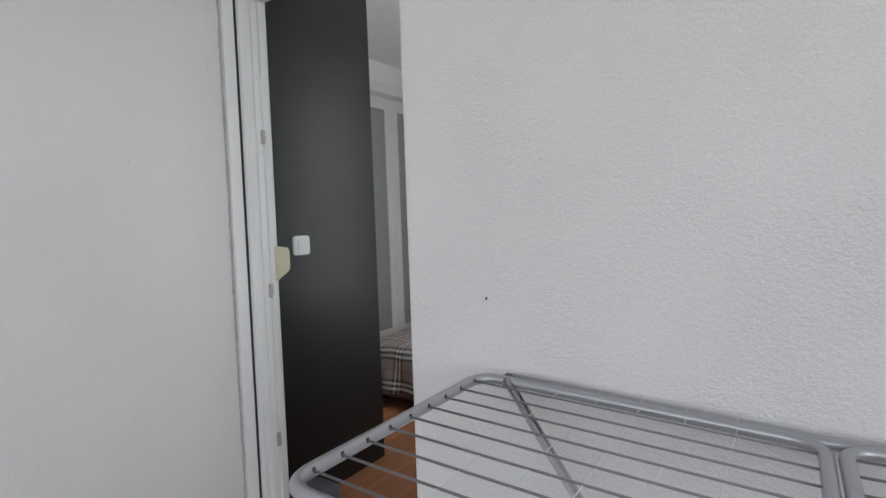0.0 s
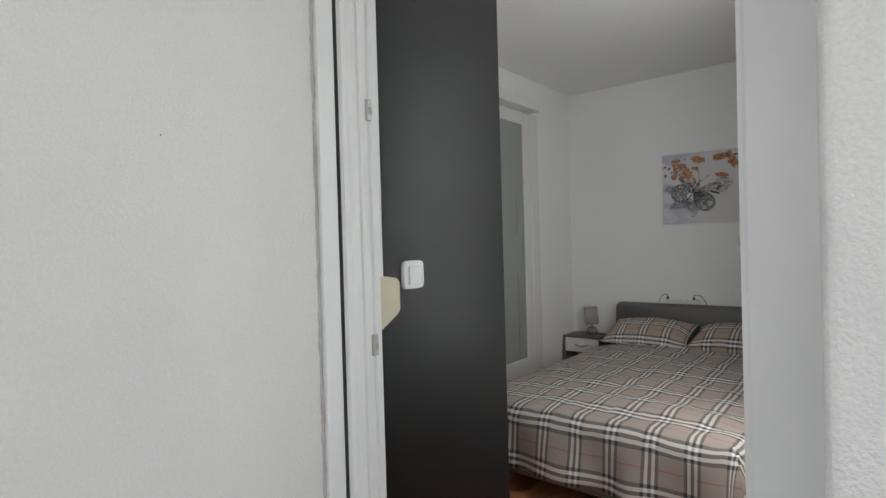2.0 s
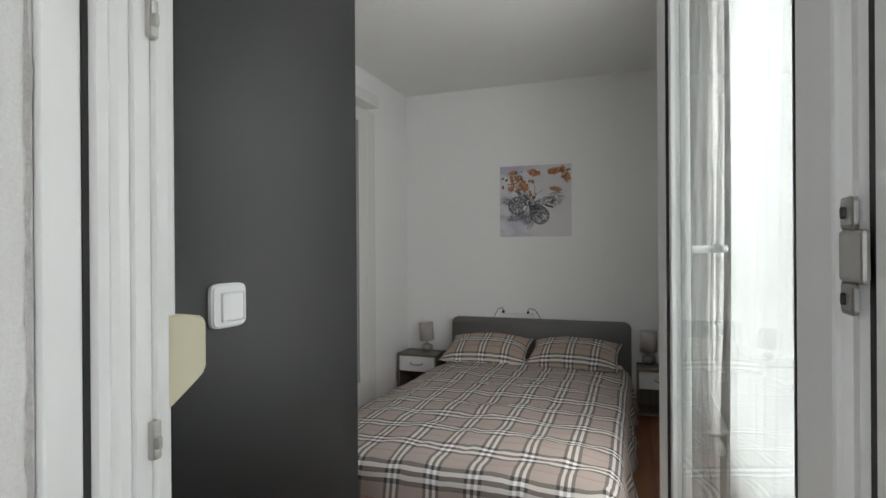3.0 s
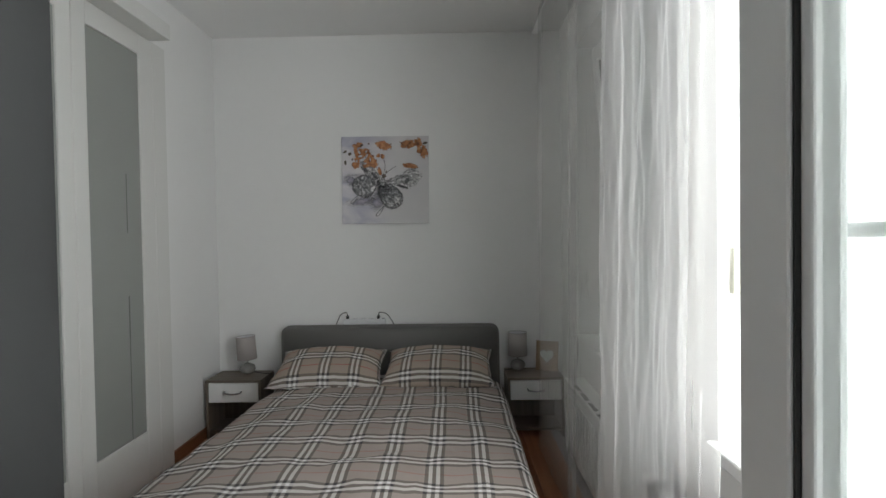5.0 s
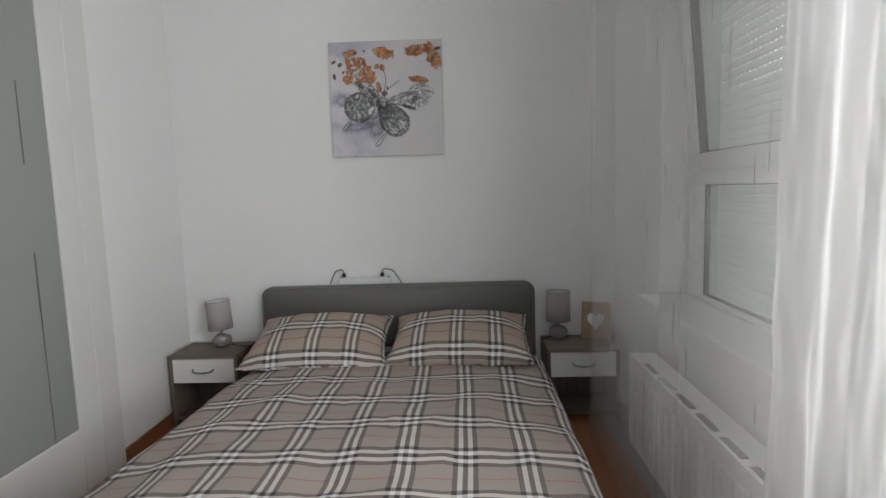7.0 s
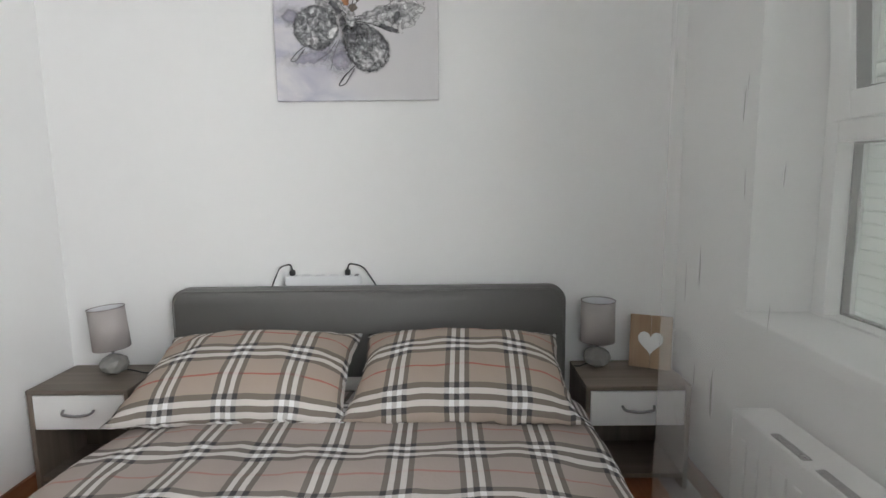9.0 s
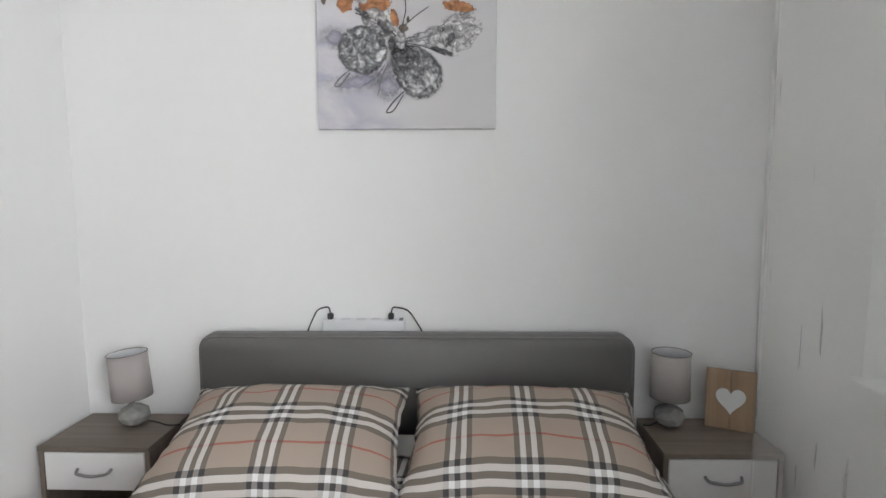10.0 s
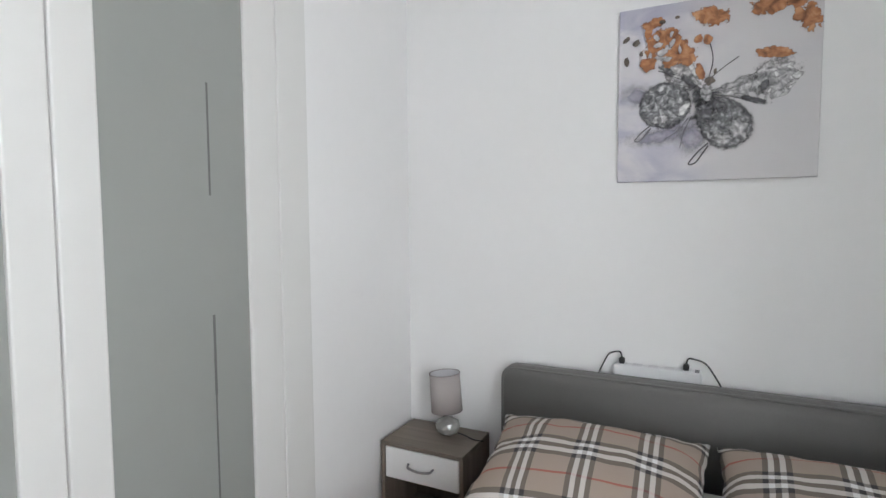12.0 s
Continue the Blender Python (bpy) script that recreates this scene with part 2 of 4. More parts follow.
FRAMEWOOD = wood("light_brown_board", (0.30, 0.20, 0.125), (0.40, 0.285, 0.185), 0.65, "Z")
HEARTW = material("white_heart_panel", (0.80, 0.81, 0.81), 0.7)
WARDFRAME = material("cream_lacquer", (0.73, 0.73, 0.71), 0.45, grain=0.01, scale=20, blotch=0.015)
WARDGLASS = material("grey_green_back_painted_glass", (0.315, 0.33, 0.31), 0.40, grain=0.02, scale=10, blotch=0.04)
GLASSSEAM = material("dark_grey_seam", (0.15, 0.155, 0.15), 0.6)
RAD = material("white_radiator_enamel", (0.78, 0.78, 0.77), 0.35, grain=0.01, scale=20)
SLOTSHADE = material("radiator_slot_shade_grey", (0.12, 0.12, 0.12), 0.6)
SLAT = material("grey_white_shutter_slat", (0.50, 0.51, 0.49), 0.5, grain=0.03, scale=30)
p = SLAT.node_tree.nodes["Principled BSDF"]
tl, mxs = SLAT.node_tree.nodes.new("ShaderNodeBsdfTranslucent"), SLAT.node_tree.nodes.new("ShaderNodeMixShader")
tl.inputs[0].default_value, mxs.inputs[0].default_value = (0.62, 0.64, 0.62, 1), 0.5
for a, b in ((p.outputs[0], mxs.inputs[1]), (tl.outputs[0], mxs.inputs[2]), (mxs.outputs[0], SLAT.node_tree.nodes["Material Output"].inputs[0])):
    SLAT.node_tree.links.new(a, b)
VOILE = sheer("white_voile", 0.25, 0.98, 0.97)
# White voile greyed in its colour to hold down the strong window light.
VOILE3 = sheer("dimmed_white_voile_dense", 0.96, 0.48)
VOILE2 = sheer("dimmed_white_voile_gathered", 0.45, 0.72)
GLASS = pane_glass("clear_glass")
CONCRETE = material("grey_concrete", (0.35, 0.35, 0.34), 0.9, grain=0.1, scale=30, blotch=0.1)
GRASS = material("distant_ground", (0.14, 0.15, 0.11), 1.0, grain=0.2, scale=2, blotch=0.2)
MORTAR = material("crumbled_grey_mortar", (0.50, 0.49, 0.48), 0.95, grain=0.25, scale=120, bump=0.8, bscale=200)
NAIL = material("rusty_spot", (0.12, 0.09, 0.07), 0.8)


# ---- mesh helpers ----
def cuboid(bm, x0, x1, y0, y1, z0, z1, bevel=0.0, seg=2):
    r = bmesh.ops.create_cube(bm, size=1, matrix=Matrix.LocRotScale(((x0 + x1) / 2, (y0 + y1) / 2, (z0 + z1) / 2), None, (abs(x1 - x0), abs(y1 - y0), abs(z1 - z0))))
    if bevel:
        edges = list({e for v in r["verts"] for e in v.link_edges})
        bmesh.ops.bevel(bm, geom=edges, offset=bevel, segments=seg, profile=0.5, affect="EDGES")
    return bm


def part(name, bm, mat, parent=None, label="", smooth=False):
    """Link a bmesh as one mesh object, under a thing or a part when one is given."""
    me = bpy.data.meshes.new(name)
    bm.normal_update()
    bm.to_mesh(me)
    bm.free()
    me.materials.append(mat)
    if smooth:
        me.polygons.foreach_set("use_smooth", [True] * len(me.polygons))
    ob = new(name, me)
    if parent:
        ob.parent = parent
    if label:
        ob["label"] = label
    return ob


def box(name, x0, x1, y0, y1, z0, z1, mat, parent=None, bevel=0.0, label="", seg=2):
    return part(name, cuboid(bmesh.new(), x0, x1, y0, y1, z0, z1, bevel, seg), mat, parent, label)


def thing(name, label, category, group="", m=None):
    ob = new(name)
    ob.empty_display_size = 0.05
    if m:
        ob.matrix_world = m
    return tagged(ob, label, category, group)


def setting(ob, label=""):
    return tagged(ob, label, kind="structure")


def tube_mesh(bm, points, radius, sides=8, closed=False):
    """A round bar along a smooth list of points."""
    pts = [Vector(p) for p in points]
    rings, n = [], len(pts)
    prev = None
    for i, p in enumerate(pts):
        a = pts[(i - 1) % n] if closed or i else pts[0]
        b = pts[(i + 1) % n] if closed or i < n - 1 else pts[-1]
        d = (b - a).normalized()
        if prev is None:
            up = Vector((0, 0, 1)) if abs(d.z) < 0.9 else Vector((1, 0, 0))
            side = d.cross(up).normalized()
        else:
            side = (prev - d * prev.dot(d)).normalized()
        prev = side
        top = side.cross(d)
        rings.append([bm.verts.new(p + radius * (math.cos(2 * math.pi * k / sides) * side + math.sin(2 * math.pi * k / sides) * top)) for k in range(sides)])
    for i in range(n if closed else n - 1):
        r, s = rings[i], rings[(i + 1) % n]
        for k in range(sides):
            bm.faces.new((r[k], r[(k + 1) % sides], s[(k + 1) % sides], s[k]))
    if not closed:
        bm.faces.new(rings[0][::-1])
        bm.faces.new(rings[-1])
    return bm


def tube(name, points, radius, mat, parent=None, sides=8, closed=False, label=""):
    return part(name, tube_mesh(bmesh.new(), points, radius, sides, closed), mat, parent, label, True)


def arc_path(points, radius, steps=5):
    """A polyline whose corners are rounded off."""
    pts = [Vector(p) for p in points]
    out = [pts[0]]
    for a, b, c in zip(pts, pts[1:], pts[2:]):
        r = min(radius, (a - b).length * 0.45, (c - b).length * 0.45)
        p, q = b + (a - b).normalized() * r, b + (c - b).normalized() * r
        for i in range(steps + 1):
            t = i / steps
            out.append((1 - t) ** 2 * p + 2 * t * (1 - t) * b + t * t * q)
    return out + [pts[-1]]


def lathe(name, profile, mat, parent=None, sides=32, label=""):
    bm = bmesh.new()
    rings = []
    for r, z in profile:
        rings.append([bm.verts.new((r * math.cos(a), r * math.sin(a), z)) for a in (2 * math.pi * k / sides for k in range(sides))])
    for r, s in zip(rings, rings[1:]):
        for k in range(sides):
            bm.faces.new((r[k], r[(k + 1) % sides], s[(k + 1) % sides], s[k]))
    return part(name, bm, mat, parent, label, True)


def prism(bm, outline, depth):
    """Extrude a flat (x, z) outline along y from 0 to depth."""
    f = [bm.verts.new((x, 0, z)) for x, z in outline]
    b = [bm.verts.new((x, depth, z)) for x, z in outline]
    bm.faces.new(f)
    bm.faces.new(b[::-1])
    n = len(f)
    for i in range(n):
        bm.faces.new((f[i], b[i], b[(i + 1) % n], f[(i + 1) % n]))
    bmesh.ops.recalc_face_normals(bm, faces=bm.faces[:])
    return bm


# ---- the large structure ----
HEAD, LEFT, RIGHT, CEIL = 5.67, -2.485, -0.09, 2.695
BLK = -1.245
setting(box("floor", LEFT - 0.3, RIGHT + 0.02, 1.60, HEAD + 0.2, -0.12, -0.012, CONCRETE), "screed under the wooden bedroom floor")
setting(box("loggia_floor", -1.6, 3.0, -1.6, 1.60, -0.14, -0.02, CONCRETE), "plain grey concrete loggia floor")
setting(box("ceiling", LEFT - 0.3, 0.30, 1.30, HEAD + 0.2, CEIL, CEIL + 0.15, CEILING), "smooth white painted bedroom ceiling")
setting(box("loggia_ceiling", -1.5, 3.0, -1.6, 1.305, 2.62, 2.78, CEILING), "white loggia ceiling")
setting(box("wall_north", LEFT - 0.2, RIGHT + 0.4, HEAD, HEAD + 0.2, 0, CEIL, PLASTER), "white painted wall behind the bed")
setting(box("wall_west", LEFT - 0.25, LEFT, 2.50, HEAD, 0, CEIL, PLASTER), "white painted wall beside the wardrobe")
setting(box("wall_black", LEFT - 0.2, BLK, 1.838, 2.50, 0, CEIL, BLACK, bevel=0.002), "smooth satin black partition by the balcony door")
setting(box("wall_partition_back", LEFT - 0.2, BLK - 0.004, 1.75, 1.836, 0, CEIL, PLASTER), "white end of the partition")
# loggia walls: the side wall, and the wall that holds the balcony door
setting(box("wall_loggia_side", -1.50, -1.18, -1.6, 1.5705, 0, 2.62, SMOOTH_STUCCO), "rough white stucco loggia side wall")
setting(box("wall_loggia_seam", -1.50, -1.186, 1.571, 1.748, 0, 2.62, PLASTER), "smooth plaster strip between stucco and door frame")
setting(box("wall_south", -0.153, 3.0, 1.305, 1.75, 0, CEIL, STUCCO, bevel=0.012, seg=3), "grainy white stucco wall with a rough corner")
setting(box("wall_lintel", -1.18, -0.156, 1.308, 1.747, 2.22, CEIL, STUCCO), "white stucco lintel over the balcony door")
setting(box("wall_parapet", -1.5, 3.0, -1.6, -1.45, 0, 1.0, CONCRETE), "grey loggia parapet")
setting(box("wall_loggia_end", 2.85, 3.0, -1.45, 1.305, 0, 1.0, CONCRETE), "grey loggia end parapet")
# outer wall with two window openings
A0, A1, B0, B1, SILL, HEADW = 3.98, 5.175, 2.05, 3.47, 0.655, 2.40
outer = new("wall_east")
setting(outer, "white painted outer wall with two windows")
for k, (y0, y1, z0, z1) in enumerate(((1.752, B0, 0, CEIL), (B1, A0, 0, CEIL), (A1, HEAD - 0.002, 0, CEIL), (B0, B1, 0, SILL), (A0, A1, 0, SILL), (B0, B1, HEADW, CEIL), (A0, A1, HEADW, CEIL))):
    box("wall_panel", RIGHT, RIGHT + 0.36, y0, y1, z0, z1, PLASTER, outer)
glow = bpy.data.materials.new("white_overcast_sky")
glow.use_nodes = True
glow.node_tree.nodes["Principled BSDF"].inputs["Base Color"].default_value = (0.8, 0.82, 0.85, 1)
glow.node_tree.nodes["Principled BSDF"].inputs["Emission Color"].default_value = (0.99, 0.985, 1.0, 1)
glow.node_tree.nodes["Principled BSDF"].inputs["Emission Strength"].default_value = 2.3
setting(box("backdrop", 60.0, 60.5, -60, 240, -8.9, 70, glow), "plain white overcast sky outside the windows")
setting(box("ground", -1500, 1500, -1500, 1500, -9.4, -9.0, GRASS), "far ground below the flat")


def speck(x, y, z, size, label):
    bm = bmesh.new()
    bmesh.ops.create_icosphere(bm, subdivisions=2, radius=size, matrix=Matrix.Translation((x, y, z)) @ Matrix.Diagonal((1, 1, 1.3, 1)))
    return tagged(part("nail_spot", bm, NAIL), label, "nail")


speck(0.060, 1.304, 1.115, 0.0028, "small dark rusty nail spot in the stucco")
speck(-1.180, 1.203, 1.505, 0.0015, "tiny dark speck in the stucco side wall")

# crumbled mortar edge where the stucco meets the smooth plaster strip
bm = bmesh.new()
left, right = [], []
for k in range(221):
    z = 0.01 * k
    a = 0.004 * noise.noise((z * 9, 1, 0)) + 0.003 * noise.noise((z * 40, 2, 0))
    b = 0.005 * noise.noise((z * 11, 5, 0)) + 0.004 * noise.noise((z * 47, 6, 0))
    left.append(bm.verts.new((-1.1785, 1.560 + a, z)))
    right.append(bm.verts.new((-1.1770, 1.567 + b, z)))
for k in range(220):
    bm.faces.new((left[k], right[k], right[k + 1], left[k + 1]))
setting(part("trim_mortar", bm, MORTAR), "crumbled grey mortar edge beside the door frame")

# skirting boards
for name, args in (("baseboard_west", (LEFT, LEFT + 0.016, 5.005, HEAD - 0.002, 0, 0.07)), ("baseboard_north", (LEFT + 0.02, RIGHT - 0.02, HEAD - 0.016, HEAD, 0, 0.07)),
                   ("baseboard_east", (RIGHT - 0.016, RIGHT, 3.5, HEAD - 0.02, 0, 0.07))):
    setting(box(name, *args, SKIRT, bevel=0.004), "brown wooden skirting board")

# ---- balcony door frame ----
frame_ob = new("door_frame")
setting(frame_ob, "white plastic balcony door frame")


def upright(name, outline, z0, z1, mat, parent, label=""):
    """An upright bar with the plan outline (x, y)."""
    bm = bmesh.new()
    lo = [bm.verts.new((x, y, z0)) for x, y in outline]
    hi = [bm.verts.new((x, y, z1)) for x, y in outline]
    bm.faces.new(lo)
    bm.faces.new(hi)
    n = len(lo)
    for i in range(n):
        bm.faces.new((lo[i], lo[(i + 1) % n], hi[(i + 1) % n], hi[i]))
    bmesh.ops.recalc_face_normals(bm, faces=bm.faces[:])
    return part(name, bm, mat, parent, label)


upright("jamb", [(-1.184, 1.632), (-1.150, 1.632), (-1.146, 1.645), (-1.152, 1.652), (-1.150, 1.664), (-1.144, 1.674), (-1.150, 1.676), (-1.150, 1.680), (-1.142, 1.682), (-1.142, 1.706), (-1.148, 1.708),
                 (-1.148, 1.713), (-1.138, 1.715), (-1.140, 1.736), (-1.160, 1.742), (-1.165, 1.75), (-1.184, 1.75)], 0, 2.16, PVC, frame_ob)
box("gasket", -1.184, -1.165, 1.6232, 1.6318, 0, 2.16, GASKET, frame_ob, label="dark joint along the frame")
box("jamb_cover", -1.184, -1.166, 1.572, 1.623, 0, 2.16, PVC, frame_ob, 0.003)
box("inner_trim", -1.248, -1.241, 1.752, 1.835, 0, 2.2, PVC, frame_ob, 0.003)
box("inner_bead", -1.189, -1.168, 1.752, 1.778, 1.19, 2.2, PVC, frame_ob, 0.006)
upright("jamb", [(-0.156, 1.62), (-0.260, 1.62), (-0.265, 1.625), (-0.265, 1.652), (-0.277, 1.656), (-0.277, 1.702), (-0.268, 1.706), (-0.268, 1.727), (-0.280, 1.732), (-0.280, 1.748), (-0.156, 1.748)], 0, 2.16, PVC, frame_ob)
box("gasket", -0.274, -0.2685, 1.708, 1.725, 0, 2.16, GASKET, frame_ob)
box("head", -1.182, -0.158, 1.62, 1.746, 2.161, 2.218, PVC, frame_ob, 0.004)
box("threshold", -1.182, -0.158, 1.60, 1.76, -0.01, 0.025, STEEL, frame_ob, 0.005)
for z in (0.41, 1.022, 1.633):
    keeper = box("keeper", -1.147, -1.132, 1.700, 1.716, z - 0.028, z + 0.028, STEEL, frame_ob, 0.003, "small steel lock keeper")
    box("keeper_lug", -1.134, -1.126, 1.704, 1.712, z - 0.012, z + 0.006, STEEL, keeper, 0.002)
plate = box("hinge_plate", -0.2885, -0.2805, 1.700, 1.762, 1.262, 1.312, STEEL, frame_ob, 0.004, "grey metal hinge plate")
for z in (1.230, 1.3125):
    box("hinge_lug", -0.2875, -0.2810, 1.724, 1.762, z, z + 0.0315, STEEL, plate, 0.005)
for z in (1.245, 1.329):
    box("screw", -0.2890, -0.2870, 1.742, 1.751, z - 0.006, z + 0.006, DARKPLASTIC, plate, 0.003)

# the glazed leaf, standing open into the room
leaf = thing("balcony_door", "white plastic glazed balcony door standing open inwards", "door", m=Matrix.Translation((-0.250, 1.80, 0)) @ pose(0, 0, 0, 0, 0, 99.0))
LW = 0.93
box("stile", 0.0, 0.095, -0.032, 0.032, 0.03, 2.14, PVC, leaf, 0.006)
box("stile", LW - 0.095, LW, -0.032, 0.032, 0.03, 2.14, PVC, leaf, 0.006)
box("rail", 0.095, LW - 0.095, -0.032, 0.032, 0.03, 0.15, PVC, leaf, 0.006)
box("rail", 0.095, LW - 0.095, -0.032, 0.032, 2.045, 2.14, PVC, leaf, 0.006)
for x in (0.097, LW - 0.101):
    box("glazing_gasket", x, x + 0.004, -0.030, 0.030, 0.15, 2.045, GASKET, leaf)
box("bead", 0.101, 0.122, -0.024, 0.024, 0.154, 2.042, PVC, leaf, 0.004)
box("bead", LW - 0.122, LW - 0.101, -0.024, 0.024, 0.154, 2.042, PVC, leaf, 0.004)
g = box("pane", 0.122, LW - 0.122, -0.012, 0.012, 0.154, 2.042, GLASS, leaf)
g.visible_shadow = False
box("edge_seal", LW, LW + 0.002, -0.012, -0.005, 0.05, 2.12, GASKET, leaf, label="black rubber seal along the door's edge")
box("lock_rail", LW, LW + 0.0015, 0.004, 0.018, 0.06, 2.11, STEEL, leaf, label="steel locking rail")
handle = box("handle", LW - 0.062, LW - 0.034, -0.042, -0.032, 1.225, 1.355, PVC, leaf, 0.005, "white lever handle")
tube("lever", arc_path([(LW - 0.048, -0.042, 1.29), (LW - 0.048, -0.085, 1.29), (LW - 0.165, -0.088, 1.292)], 0.02), 0.010, PVC, handle, 10)

# shutter strap winder on the trim, light switch on the black board
bm = bmesh.new()
prism(bm, [(0, 0), (0.04, 0.006), (0.105, 0.044), (0.112, 0.056), (0.112, 0.130), (0.104, 0.142), (0.06, 0.150), (0, 0.150)], 0.028)
bmesh.ops.bevel(bm, geom=bm.edges[:], offset=0.003, segments=2, affect="EDGES")
winder = tagged(part("strap_winder", bm, CREAM), "yellowed cream plastic shutter strap winder plate by the door", "strap winder")
winder.matrix_world = Matrix.Translation((-1.165, 1.726, 1.045)) @ pose(0, 0, 0, 0, 0, 90)
sw = thing("light_switch", "white square rocker light switch with rounded sides on the black wall", "light switch")
bm = bmesh.new()
out = []
for k in range(40):
    a = 2 * math.pi * k / 40
    c, s = math.cos(a), math.sin(a)
    out.append((0.0480 * math.copysign(abs(c) ** 0.42, c), 0.0435 * math.copysign(abs(s) ** 0.24, s)))
prism(bm, out, 0.011)
bmesh.ops.bevel(bm, geom=[e for e in bm.edges if all(abs(v.co.y) < 1e-6 for v in e.verts)], offset=0.004, segments=3, affect="EDGES")
plate = part("cover_plate", bm, SWITCHW, sw)
plate.matrix_world = Matrix.Translation((BLK + 0.0115, 1.972, 1.188)) @ pose(0, 0, 0, 0, 0, 90)
box("rocker_gap", BLK + 0.0110, BLK + 0.0120, 1.9460, 2.0080, 1.1560, 1.2140, SWITCHGAP, sw)
box("rocker", BLK + 0.0115, BLK + 0.0148, 1.947, 2.007, 1.157, 1.213, SWITCHW, sw, 0.004)

# ---- sliding wardrobe ----
ward = thing("sliding_wardrobe", "cream sliding wardrobe doors with grey-green glass panels and a pelmet", "wardrobe")
box("pelmet", LEFT, -2.358, 2.504, 4.868, 2.384, 2.47, WARDFRAME, ward, 0.006)
box("side_frame", LEFT, LEFT + 0.020, 4.870, 5.000, 0, 2.384, WARDFRAME, ward, 0.004)


def sliding_door(y0, y1, g0, g1, x):
    d = box("door", x, x + 0.016, y0, g0, 0.02, 2.38, WARDFRAME, ward, 0.005)
    box("door_stile", x, x + 0.016, g1, y1, 0.02, 2.38, WARDFRAME, d, 0.005)
    box("door_rail", x, x + 0.016, g0, g1, 0.02, 0.287, WARDFRAME, d, 0.003)
    box("door_rail", x, x + 0.016, g0, g1, 2.275, 2.38, WARDFRAME, d, 0.003)
    box("glass_panel", x + 0.002, x + 0.006, g0 - 0.002, g1 + 0.002, 0.285, 2.277, WARDGLASS, d, label="grey-green glass")
    return d


door = sliding_door(4.243, 4.868, 4.335, 4.745, LEFT + 0.004)
for z0, z1, w in ((0.290, 0.80, 0.004), (0.80, 1.02, 0.007), (1.34, 1.635, 0.005)):
    box("seam", LEFT + 0.010, LEFT + 0.0115, 4.622 - w / 2, 4.622 + w / 2, z0, z1, GLASSSEAM, door)
sliding_door(3.45, 4.240, 3.60, 4.152, LEFT + 0.004)
sliding_door(2.60, 3.447, 2.75, 3.30, LEFT + 0.004)

# ---- windows in the outer wall ----
WX = 0.10


def window(name, y0, y1, tilt, label, split=1.225):
    w = new(name)
    setting(w, label)
    f = box("window_frame", WX, WX + 0.07, y0, y0 + 0.055, SILL, HEADW, PVC, w, 0.004)
    box("window_frame", WX, WX + 0.07, y1 - 0.055, y1, SILL, HEADW, PVC, w, 0.004)
    box("window_frame", WX, WX + 0.07, y0 + 0.055, y1 - 0.055, SILL, SILL + 0.05, PVC, w, 0.004)
    box("window_frame", WX, WX + 0.07, y0 + 0.055, y1 - 0.055, HEADW - 0.05, HEADW, PVC, w, 0.004)
    box("transom", WX, WX + 0.07, y0 + 0.055, y1 - 0.055, split - 0.035, split + 0.035, PVC, w, 0.004)
    p = box("pane", WX + 0.05, WX + 0.066, y0 + 0.06, y1 - 0.06, SILL + 0.055, split - 0.036, GLASS, w)
    p.visible_shadow = False
    for (ya, yb, za, zb) in ((y0 + 0.055, y0 + 0.061, SILL + 0.05, split - 0.035), (y1 - 0.061, y1 - 0.055, SILL + 0.05, split - 0.035)):
        box("gasket", WX + 0.046, WX + 0.068, ya, yb, za, zb, GASKET, w)
    box("gasket", WX + 0.046, WX + 0.068, y0 + 0.061, y1 - 0.061, SILL + 0.05, SILL + 0.055, GASKET, w)
    box("gasket", WX + 0.046, WX + 0.068, y0 + 0.061, y1 - 0.061, split - 0.041, split - 0.036, GASKET, w)
    sash = new("sash")
    sash.parent = w
    sash.location = (WX - 0.002, 0, split + 0.02)
    sash.rotation_euler = (0, radians(-tilt), 0)
    h = HEADW - split - 0.05
    a, b = y0 + 0.04, y1 - 0.04
    for args in ((a, a + 0.075, 0, h), (b - 0.075, b, 0, h), (a + 0.075, b - 0.075, 0, 0.075), (a + 0.075, b - 0.075, h - 0.075, h)):
        box("sash_bar", -0.012, 0.055, *args, PVC, sash, 0.005)
    for args in ((a + 0.075, a + 0.08, 0.075, h - 0.075), (b - 0.08, b - 0.075, 0.075, h - 0.075), (a + 0.08, b - 0.08, 0.075, 0.08)):
        box("sash_gasket", 0.004, 0.04, *args, GASKET, sash)
    p = box("sash_pane", 0.018, 0.034, a + 0.08, b - 0.08, 0.08, h - 0.08, GLASS, sash)
    p.visible_shadow = False
    box("window_sill", RIGHT - 0.03, WX - 0.002, y0 - 0.02, y1 + 0.015, SILL + 0.002, SILL + 0.045, PVC, w, 0.006)
    return w


window("window_1", A0, A1, 5.0, "white plastic window with its upper sash tilted open and shutter down")
window("window_2", B0, B1, 0.0, "white plastic window full of daylight")
box_b = tagged(box("strap_winder", RIGHT + 0.03, RIGHT + 0.15, B1 - 0.026, B1 - 0.001, 1.12, 1.25, PALECREAM, bevel=0.004), "cream shutter strap winder in the window reveal", "strap winder")

